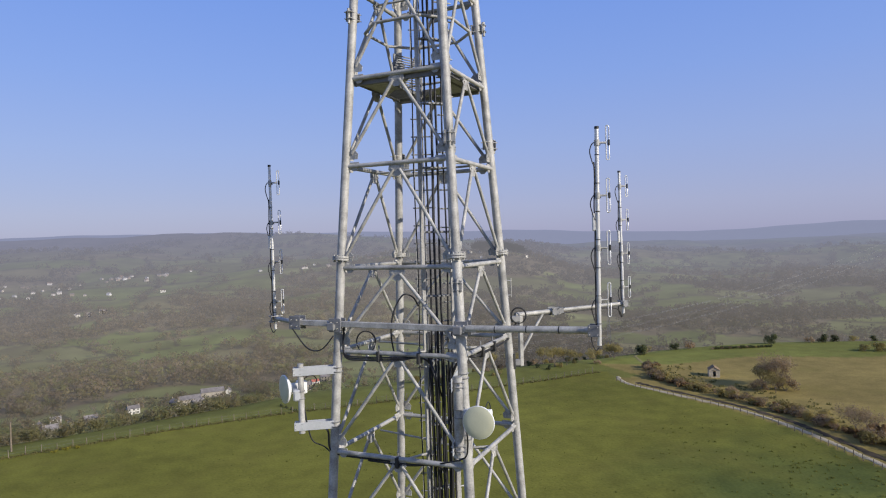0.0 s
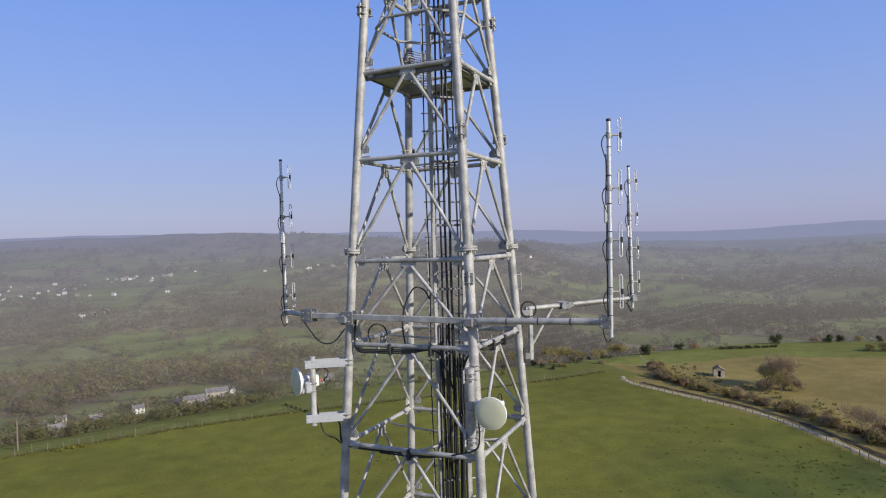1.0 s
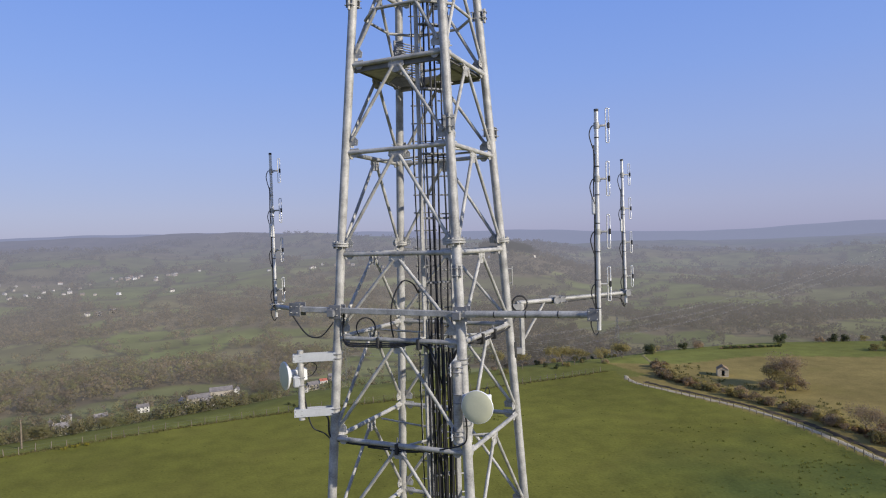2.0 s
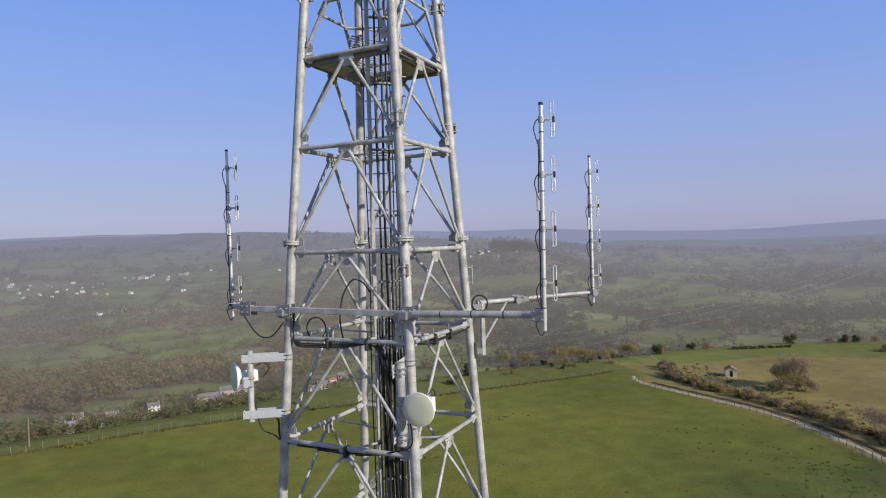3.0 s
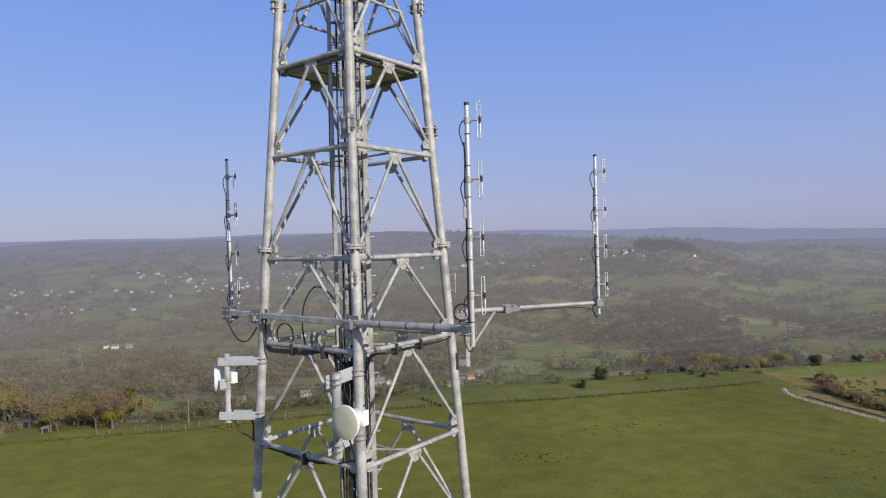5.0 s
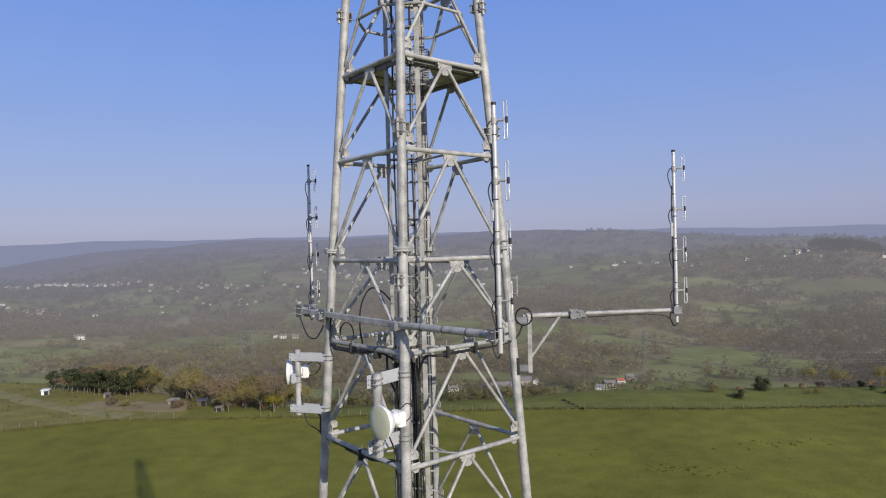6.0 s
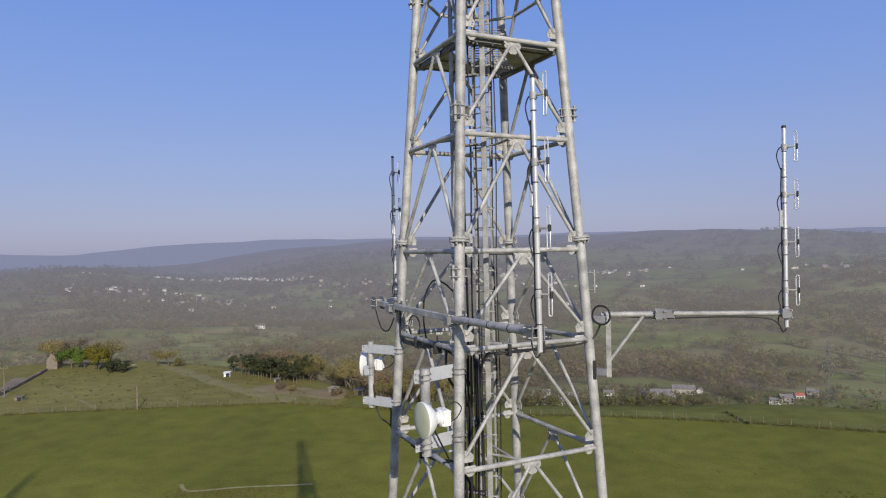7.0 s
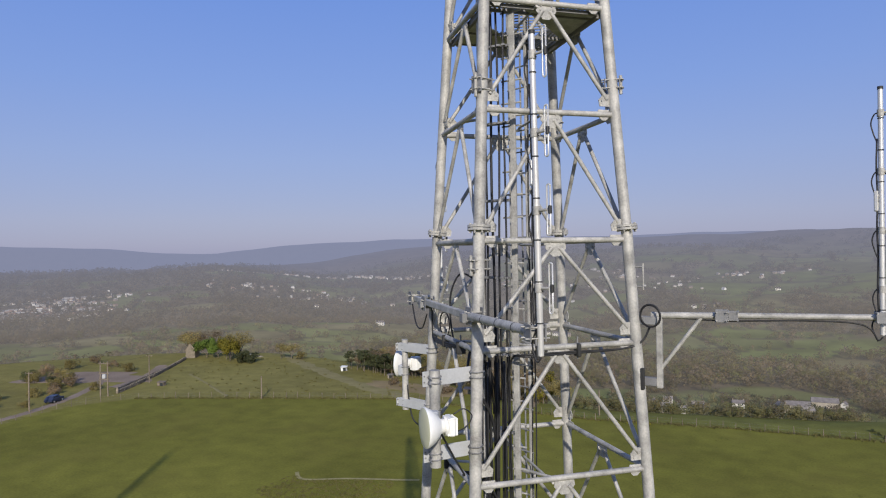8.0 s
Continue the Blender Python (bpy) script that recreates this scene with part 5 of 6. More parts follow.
def bush_kind(name, seed, h, w, leaf, n, size, label):
    rnd = random.Random(seed)
    t = thing(name, label, "bush")
    bm = bmesh.new()
    tips = []
    for k in range(5):
        a = k * 1.3
        d = Vector((math.cos(a) * 0.6, math.sin(a) * 0.6, 1)).normalized()
        tube(bm, (0, 0, -0.2), d * h * 0.6, 0.04, 0.015, n=5, caps=False)
    part("trunk", bm, M_BARK, t)
    lobes = [(Vector((rnd.uniform(-w, w) * 0.6, rnd.uniform(-w, w) * 0.6, h * rnd.uniform(0.25, 0.75))), h * rnd.uniform(0.2, 0.36)) for _ in range(9)]
    same_part("crown", cloud_mesh("crown", leaf_cloud(rnd, n, lobes, size * 1.15), leaf), t)
    return t


KINDS = {
    "bare": [tree_kind("bare_tree", 11, 8.0, 0.75, F_BARE, 2000, 0.21, "leafless brown tree in early spring"),
             tree_kind("bare_tree", 12, 8.5, 0.95, F_BARE, 2200, 0.21, "leafless brown tree in early spring", "tree", 0.3)],
    "bud": [tree_kind("budding_tree", 13, 8.0, 0.7, F_BUD, 2200, 0.22, "olive-brown tree just coming into leaf"),
            tree_kind("budding_tree", 14, 7.5, 0.9, F_BUD, 2200, 0.22, "olive-brown tree just coming into leaf")],
    "green": [tree_kind("green_tree", 15, 7.0, 0.85, F_GREEN, 4200, 0.26, "round tree in fresh yellow-green leaf", "tree", 0.16)],
    "yellow": [tree_kind("yellow_tree", 16, 7.0, 0.8, F_YELLOW, 3600, 0.25, "tree in bright yellow spring leaf", "tree", 0.2)],
    "dark": [conifer_kind(17, 9.0, "dark evergreen conifer with bare trunk"), conifer_kind(18, 8.0, "dark evergreen conifer with bare trunk")],
    "scrub": [bush_kind("bare_bush", 19, 2.6, 2.2, F_BARE, 1500, 0.15, "leafless brown hawthorn scrub bush"), bush_kind("bare_bush", 20, 2.2, 2.0, F_BUD, 1400, 0.15, "olive-brown scrub coming into bud")],
    "evergreen": [bush_kind("holly_bush", 21, 2.6, 1.8, F_DARK, 1500, 0.17, "dark green evergreen bush on grass")],
    "gorse": [bush_kind("gorse_bush", 22, 1.3, 1.4, F_RUST, 500, 0.18, "rust-brown bracken and gorse clump")],
    "gorseyellow": [bush_kind("gorse_bush", 23, 1.6, 1.5, F_YELLOW, 500, 0.18, "yellow flowering gorse bush")],
}
ORIGINALS = [t for k in KINDS.values() for t in k]
used = set()


def plant(kind, x, y, s=1.0, group="trees round the pasture"):
    rnd = random.Random(int(x * 31 + y * 17))
    src = rnd.choice(KINDS[kind])
    m = Matrix.Translation((x, y, ground_z(x, y) - 0.05)) @ pose(0, 0, 0, 0, 0, rnd.uniform(0, 360))
    sc = s * rnd.uniform(0.85, 1.15)
    if src in used:
        t = copy_thing(src, m)
    else:
        t = src
        used.add(src)
        t.matrix_basis = m
    t.scale = (sc * rnd.uniform(0.9, 1.15), sc * rnd.uniform(0.9, 1.15), sc)
    t["group"] = group
    return t


rnd = random.Random(42)
# the copse on the west bank, with its barn
for x, y, k, s in ((-148.5, 119.5, "green", 0.85), (-145.5, 121, "green", 0.72), (-141.5, 120.5, "yellow", 0.85), (-138.5, 119, "yellow", 0.8), (-140, 124, "bud", 0.95), (-144, 124, "bud", 0.9), (-157, 122, "bud", 1.0),
                   (-160, 124, "bare", 0.95), (-163, 126, "bud", 0.9), (-166, 127, "bare", 0.85), (-153, 125, "bare", 0.8), (-133.5, 118.5, "evergreen", 1.1), (-131, 119.5, "evergreen", 1.0), (-135, 121, "evergreen", 1.2),
                   (-128, 128, "bud", 0.55), (-125, 129, "bud", 0.55), (-122, 130, "scrub", 1.2), (-152, 78, "evergreen", 0.9), (-155, 80, "scrub", 1.1), (-148, 76, "scrub", 1.0), (-144, 74, "scrub", 1.0), (-158, 77, "scrub", 1.2),
                   (-162, 78, "evergreen", 1.1), (-141, 72, "scrub", 0.8), (-150, 80, "scrub", 1.3), (-146, 79, "scrub", 1.2), (-157, 83, "scrub", 1.2), (-165, 84, "scrub", 1.2), (-151, 96, "scrub", 1.0), (-160, 98, "scrub", 0.9), (-137, 79, "scrub", 0.8), (-143, 69, "scrub", 1.0), (-134, 62, "scrub", 0.7), (-139, 58, "scrub", 0.9), (-147, 62, "scrub", 1.1), (-170, 100, "scrub", 1.1), (-168, 92, "scrub", 1.1)):
    plant(k, x, y, s)
# the dark row of pines north-west, then mixed scrub and trees along the field's edge
for i in range(38):
    f = i / 37
    plant("dark" if rnd.random() < 0.92 else "bare", -101 + 23 * f + rnd.uniform(-1, 1), 126 - 7 * f + rnd.uniform(-2, 4), rnd.uniform(0.5, 0.7), "pines at the field edge")
for i in range(115):
    az = rnd.uniform(-37, -19.5)
    e = float(np.interp(az, EDGE_AZ, EDGE_D))
    x, y, _ = at(az, e + rnd.uniform(2, 34))
    if y > 106:
        plant(rnd.choice(("bare", "bud", "bud", "bud", "bud", "scrub", "scrub", "yellow" if rnd.random() < 0.3 else "bud")), x, y, rnd.uniform(0.55, 0.9))
for x, y in ((-46, 109), (-44, 111), (-79, 112), (-75, 110.5), (-64, 110), (-60, 109)):
    plant("dark" if y > 110.8 and x > -50 else "scrub", x, y, 0.75)
for x, y in ((-24, 102.2), (-22.5, 102.8), (-21, 103)):
    plant("gorseyellow", x, y, 0.42)
# bushes below the brow to the north
for x, y in ((13.8, 108.2), (13.1, 109.6), (12.5, 111.2), (11.9, 112.8), (11.2, 114.6)):
    plant("evergreen", x, y, 0.24, "bushes below the brow")
for i in range(16):
    az = rnd.choice((rnd.uniform(-8, -6.5), rnd.uniform(3, 8), rnd.uniform(12, 16)))
    e = float(np.interp(az, EDGE_AZ, EDGE_D))
    x, y, _ = at(az, e + rnd.uniform(30, 75))
    plant(rnd.choice(("bare", "bud", "scrub", "scrub")), x, y, rnd.uniform(0.3, 0.5))
for i in range(46):
    az = rnd.uniform(20, 37)
    e = float(np.interp(az, EDGE_AZ, EDGE_D))
    x, y, _ = at(az, e + rnd.uniform(-4, 22))
    plant(rnd.choice(("scrub", "scrub", "evergreen", "bud", "scrub")), x, y, rnd.uniform(0.35, 0.62), "bushes below the brow")
plant("evergreen", 51, 124, 1.15)
plant("scrub", 41, 122, 0.7)
# scrub beyond the east lane
for i in range(125):
    f = rnd.random()
    y = 46 + 66 * f
    x0 = float(np.interp(y, (46, 64, 76, 88, 101, 112), (83, 87, 87.5, 86, 86, 93)))
    plant(rnd.choice(("scrub", "scrub", "scrub", "gorse", "scrub")), x0 + abs(rnd.gauss(0.2, 1.7)) - 0.6, y, rnd.uniform(0.4, 0.8), "scrub beside the lane")
for x, y, k, s in ((98, 84, "bud", 0.6), (99.5, 85.5, "bare", 0.58), (96, 83, "scrub", 1.0), (104.5, 85, "scrub", 1.0), (100, 80.5, "scrub", 1.1), (100.5, 82.5, "bare", 0.68), (103, 84, "bare", 0.62), (97, 80, "bud", 0.5), (101, 86, "bud", 0.6), (87, 57, "bare", 0.5), (86, 54, "bare", 0.45), (89, 55, "gorse", 1.2), (88, 52, "gorse", 1.2), (91, 53, "gorse", 1.3), (88, 49, "scrub", 0.9)):
    plant(k, x, y, s, "scrub beside the lane")
# single bushes on the east fields and trees on their far edge
for x, y, k, s in ((102, 125, "evergreen", 1.0), (104, 126, "scrub", 0.9), (114, 127, "evergreen", 0.8), (118, 126, "scrub", 0.8), (141, 121, "evergreen", 1.15), (120, 128, "scrub", 0.8)):
    plant(k, x, y, s, "bushes on the east fields")
for k, (x, y) in enumerate(((151, 117.5), (154.5, 116.2), (158, 115.5), (163, 113.5), (168.5, 111.8), (174, 110.5), (180, 109))):
    plant("evergreen" if k % 3 else "scrub", x, y, 0.75 + 0.1 * math.sin(2.4 * k), "row of bushes on the east brow")
for k in range(28):
    plant("evergreen" if k % 4 else "scrub", 122 + 0.54 * k, 121.8 - 0.18 * k, 0.30, "low dark hedge on the east brow")
for x, y in ((150, 101), (153, 100), (157, 99), (161, 96), (164, 97)):
    plant("scrub", x, y, 0.95, "scrub on the east field")


# woods and hedges down the slope and across the valley
BARE_TONES = np.array(((0.250, 0.192, 0.130), (0.225, 0.175, 0.122), (0.270, 0.212, 0.135), (0.205, 0.165, 0.125), (0.235, 0.200, 0.118)))
# shade on the east valley slopes put into darker, purpler twig colours
SHADED_TONES = np.array(((0.125, 0.104, 0.094), (0.112, 0.098, 0.092), (0.140, 0.117, 0.094), (0.110, 0.112, 0.076)))
MIXED_TONES = np.concatenate([BARE_TONES, np.array(((0.230, 0.210, 0.098), (0.205, 0.200, 0.085), (0.250, 0.215, 0.108), (0.090, 0.098, 0.055)))])
DARK_TONES = np.array(((0.035, 0.042, 0.028), (0.050, 0.056, 0.034)))


def woods(name, label, spots, sizes, clumps, seed, tones, lumps=8):
    """Very many trees in one mesh, each a loose crown of outward twig clumps."""
    rnd = random.Random(seed)
    temps = []
    for k in range(9):
        lobes = [(Vector((rnd.uniform(-0.34, 0.34), rnd.uniform(-0.34, 0.34), rnd.uniform(0.22, 0.80))), rnd.uniform(0.13, 0.24)) for _ in range(lumps)]
        temps.append(np.array([tuple(v) for v in leaf_cloud(rnd, clumps, lobes, 1.05 / math.sqrt(clumps), 0.45)]))
    rr = np.random.RandomState(seed)
    n = len(spots)
    zs = height(spots[:, 0], spots[:, 1])
    V = np.array([temps[k] for k in rr.randint(0, 9, n)])
    a = rr.uniform(0, 6.28, n)[:, None]
    wd = (sizes * rr.uniform(0.9, 1.3, n))[:, None]
    V = np.stack([(V[:, :, 0] * np.cos(a) - V[:, :, 1] * np.sin(a)) * wd + spots[:, 0:1],
                  (V[:, :, 0] * np.sin(a) + V[:, :, 1] * np.cos(a)) * wd + spots[:, 1:2],
                  V[:, :, 2] * sizes[:, None] + zs[:, None] - 0.06 * sizes[:, None]], 2).reshape(-1, 3)
    tone = tones[rr.randint(0, len(tones), n)] * rr.uniform(0.85, 1.15, (n, 1))
    tone = np.repeat(tone, clumps, 0) * rr.uniform(0.88, 1.12, (n * clumps, 1))
    tone = np.concatenate([np.repeat(tone, 3, 0), np.ones((len(V), 1))], 1)
    me = bpy.data.meshes.new(name)
    me.vertices.add(len(V))
    me.vertices.foreach_set("co", V.astype(np.float32).ravel())
    me.loops.add(len(V))
    me.loops.foreach_set("vertex_index", np.arange(len(V), dtype=np.int32))
    me.polygons.add(len(V) // 3)
    me.polygons.foreach_set("loop_start", np.arange(0, len(V), 3, dtype=np.int32))
    me.update(calc_edges=True)
    att = me.color_attributes.new("cover", "FLOAT_COLOR", "POINT")
    att.data.foreach_set("color", tone.astype(np.float32).ravel())
    # crowns carry the painted haze glow beyond about 375 m
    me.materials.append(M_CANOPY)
    return tagged(new(name, me), label, "woodland", kind="stuff")


HOUSES = ((-88, 452), (-80, 466), (-92, 488), (-76, 459), (-46, 500), (-8, 515), (7, 530), (-3, 494), (78, 515), (89, 530), (98, 548), (66, 520))


def scatter(d0, d1, spacing, seed, hedge_gap, hedge_p, field_p):
    """Places for trees: thick in the woods, in lines along hedges, few in the fields."""
    rr = np.random.RandomState(seed)
    n = int(1.19 * (d1 ** 2 - d0 ** 2) / spacing ** 2)
    az = np.radians(rr.uniform(-72, 64, n))
    d = np.sqrt(rr.uniform(d0 ** 2, d1 ** 2, n))
    x, y = d * np.sin(az), d * np.cos(az)
    idx, gap = nearest_cells(x, y)
    p = np.where(wooded(x, y) > 0, 0.92, np.where(gap < hedge_gap, hedge_p, field_p))
    deg = np.degrees(az)
    e = np.interp(deg, EDGE_AZ, EDGE_D)
    keep = (rr.uniform(0, 1, n) < p) & (d > np.where((deg > -17) & (deg < 60), 330, e + 42))
    for hx, hy in HOUSES:
        # gardens and the view over them stay open
        t = np.clip((x * hx + y * hy) / (hx * hx + hy * hy), 0, 1.06)
        keep &= ~((np.hypot(x - hx * t, y - hy * t) < 6) & (d > math.hypot(hx, hy) - 70))
    return np.stack([x, y], 1)[keep]


sp = scatter(140, 560, 6.2, 5, 4, 0.75, 0.012)
rr = np.random.RandomState(9)
kind_of = rr.uniform(0, 1, len(sp))
size = rr.uniform(5.0, 9.5, len(sp))
for lo, hi, nm, tones, lab, sd in ((0, 0.94, "slope_woodland", MIXED_TONES, "brown and olive budding woods on the slope", 31), (0.94, 1.01, "evergreen_woodland", DARK_TONES, "dark evergreens among the slope woods", 34)):
    k = (kind_of >= lo) & (kind_of < hi)
    woods(nm, lab, sp[k], size[k], 130, sd, tones, 10)
sp = scatter(560, 1400, 9.3, 15, 6, 0.8, 0.007)
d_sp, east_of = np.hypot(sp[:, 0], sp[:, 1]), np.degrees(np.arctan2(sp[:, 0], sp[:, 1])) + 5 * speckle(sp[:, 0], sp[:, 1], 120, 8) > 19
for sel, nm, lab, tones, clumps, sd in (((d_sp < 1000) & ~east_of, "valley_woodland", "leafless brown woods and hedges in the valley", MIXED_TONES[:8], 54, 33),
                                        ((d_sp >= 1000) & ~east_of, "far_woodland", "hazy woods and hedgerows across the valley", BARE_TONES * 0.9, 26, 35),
                                        (east_of, "dusky_woodland", "brown woods on the east valley side, slope shade painted in", SHADED_TONES, 40, 40)):
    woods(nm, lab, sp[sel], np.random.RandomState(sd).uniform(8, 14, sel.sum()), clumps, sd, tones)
sp = scatter(1400, 2500, 17, 6, 14, 0.75, 0.004)
woods("hillside_woodland", "hazy woods and hedgerows on the far hillside", sp, np.random.RandomState(5).uniform(11, 20, len(sp)), 16, 39, BARE_TONES * 0.75)
rr = np.random.RandomState(12)
az_ = rr.uniform(-19, 16, 420)
d_ = np.interp(az_, EDGE_AZ, EDGE_D) + rr.uniform(12, 95, 420)
low = np.stack([d_ * np.sin(np.radians(az_)), d_ * np.cos(np.radians(az_))], 1)
low = low[low[:, 1] > 111]
woods("slope_scrub", "brown and olive scrub below the brow", low, rr.uniform(1.2, 2.6, len(low)), 60, 37, MIXED_TONES[4:8])
az_ = rr.uniform(-19, 5, 150)
d_ = np.interp(az_, EDGE_AZ, EDGE_D) + rr.uniform(13, 24, 150)
woods("brow_hedge", "straggling olive hedge along the foot of the pasture", np.stack([d_ * np.sin(np.radians(az_)), d_ * np.cos(np.radians(az_))], 1), rr.uniform(1.6, 3.4, 150), 120, 41, MIXED_TONES[4:8] * 1.1)
garden = np.concatenate([np.array(((-86, 464),)) + rr.normal(0, 1, (95, 2)) * (30, 18), np.array(((-4, 512),)) + rr.normal(0, 1, (80, 2)) * (40, 20), np.array(((84, 528),)) + rr.normal(0, 1, (50, 2)) * (30, 14)])
clear = np.min(np.hypot(garden[:, None, 0] - np.array(HOUSES)[None, :, 0], garden[:, None, 1] - np.array(HOUSES)[None, :, 1]), 1) > 7.5
clear &= ~np.any([np.hypot(garden[:, 0] - hx * 0.985, garden[:, 1] - hy * 0.985) < 6 for hx, hy in HOUSES], 0)
garden = garden[clear]
woods("garden_trees", "brown and olive garden trees round the village", garden, rr.uniform(6.0, 11.5, len(garden)), 130, 38, MIXED_TONES)
# a dark plantation on the far hill
sp = np.array([(668 + 34 * rr.uniform(-1, 1) + 30 * rr.uniform(-1, 1), 1362 + 40 * rr.uniform(-1, 1)) for _ in range(320)])
woods("far_plantation", "dark conifer plantation on the far hill", sp, np.random.RandomState(3).uniform(16, 26, len(sp)), 26, 36, DARK_TONES * 0.6)


# ---------------------------------------------------------------- buildings
def house_kind(name, w, l, h, rise, wall_m, roof_m, label, floors=2, chimney=True, bays=3):
    """A gabled house: walls with openings set into them, a roof with eaves, chimneys."""
    t = thing(name, label, "house" if floors else "barn")
    bm = bmesh.new()
    v = [bm.verts.new(p) for p in ((-l / 2, -w / 2, -1.5), (l / 2, -w / 2, -1.5), (l / 2, w / 2, -1.5), (-l / 2, w / 2, -1.5), (-l / 2, -w / 2, h), (l / 2, -w / 2, h), (l / 2, w / 2, h), (-l / 2, w / 2, h), (-l / 2, 0, h + rise), (l / 2, 0, h + rise))]
    for f in ((0, 1, 5, 4), (2, 3, 7, 6), (1, 2, 6, 9, 5), (3, 0, 4, 8, 7)):
        bm.faces.new([v[i] for i in f])
    part("wall", bm, wall_m, t)
    bm = bmesh.new()
    slope = math.atan2(rise, w / 2)
    for s in (-1, 1):
        ln = math.hypot(w / 2, rise) + 0.35
        c = Vector((0, s * (w / 4 + 0.1), h + rise / 2 - 0.02))
        block(bm, Matrix.Translation(c) @ Matrix.Rotation(-s * slope, 4, "X"), l + 0.5, ln, 0.16)
    roof = part("roof", bm, roof_m, t)
    if chimney:
        for s in (-1, 1):
            bm = bmesh.new()
            block(bm, pose(s * (l / 2 - 0.5), 0, h + rise + 0.45), 0.6, 0.9, 1.4, 0.03)
            part("chimney", bm, M_STONE, roof)
    for fl in range(max(floors, 1)):
        for k in range(bays):
            x = (k + 0.5) / bays * l - l / 2
            for s in (-1, 1):
                if floors == 0 and k != 1:
                    continue
                is_door = fl == 0 and k == bays // 2
                bm = bmesh.new()
                hh = 2.0 if is_door else 1.2
                block(bm, pose(x, s * (w / 2 + 0.01), (1.0 if is_door else 1.5) + fl * 2.6), 1.0 if is_door else 1.15, 0.10, hh)
                part("door" if is_door else "window", bm, M_GLASSDK, t)
                if not is_door:
                    bm = bmesh.new()
                    block(bm, pose(x, s * (w / 2 + 0.06), 0.84 + fl * 2.6), 1.4, 0.2, 0.12)
                    part("sill", bm, M_HOUSE, t)
    return t


H_STONE = house_kind("stone_house", 6.5, 11, 5.2, 2.6, M_HOUSE, M_SLATE, "gritstone house with a slate roof among trees")
H_WHITE = house_kind("white_house", 6, 10, 5.0, 2.5, M_WHITEWASH, M_SLATE, "whitewashed house with a slate roof")
H_BARN = house_kind("stone_barn", 8, 19, 4.8, 3.0, M_HOUSE, M_SLATE, "long gritstone farm barn with a slate roof", 1, False, 5)
H_RED = house_kind("red_roofed_house", 7, 13, 4.4, 3.2, M_WHITEWASH, M_REDROOF, "pale house with a bright red tiled roof", 1)
first_use = set()


def build(kind, x, y, turn, group="houses in the valley", s=1.0):
    m = Matrix.Translation((x, y, ground_z(x, y))) @ pose(0, 0, 0, 0, 0, turn)
    if kind in first_use:
        t = copy_thing(kind, m)
    else:
        t = kind
        first_use.add(kind)
        t.matrix_basis = m
    t.scale = (s, s, s)
    t["group"] = group
    return t


for k, x, y, a, s in ((H_STONE, -88, 452, 25, 1.0), (H_WHITE, -80, 466, -50, 0.7), (H_WHITE, -92, 488, 10, 0.7), (H_WHITE, -76, 459, 70, 0.75), (H_STONE, -98, 462, 80, 0.9), (H_STONE, -70, 478, 20, 0.8), (H_WHITE, -46, 500, 15, 0.85),
                      (H_BARN, -9, 513, 10, 0.9), (H_STONE, -3, 495, 35, 0.9), (H_BARN, 8, 532, 5, 0.95), (H_STONE, -18, 503, -60, 0.9), (H_WHITE, 20, 534, 80, 0.7),
                      (H_RED, 90, 540, 15, 0.55), (H_STONE, 78, 520, 20, 0.9), (H_STONE, 100, 548, 0, 0.8), (H_WHITE, 70, 514, -20, 0.7)):
    build(k, x, y, a, "village houses below the brow", s * 0.95)
for k, x, y, a, s in ((H_WHITE, 569, 1345, 15, 1.7), (H_WHITE, 588, 1350, 30, 1.4), (H_WHITE, 471, 1340, 10, 1.3), (H_WHITE, 344, 1332, 0, 1.1), (H_WHITE, 362, 1338, 20, 1.1), (H_STONE, 380, 1335, 0, 1.2), (H_WHITE, -583, 819, 20, 1.3),
                      (H_WHITE, -597, 830, 70, 1.1), (H_WHITE, -850, 977, 40, 1.3), (H_WHITE, -330, 905, 0, 1.2), (H_WHITE, -345, 912, 50, 1.1), (H_STONE, -310, 900, 0, 1.1), (H_WHITE, -160, 1160, 10, 1.3), (H_WHITE, -178, 1170, 60, 1.2), (H_STONE, -140, 1165, 0, 1.3),
                      (H_WHITE, 700, 1290, 20, 1.2), (H_WHITE, 240, 1500, 0, 1.3), (H_WHITE, -60, 1420, 0, 1.3), (H_WHITE, 1000, 1400, 30, 1.3), (H_WHITE, -700, 1230, 30, 1.3)):
    build(k, x, y, a, "scattered farms across the valley", s * 0.72)


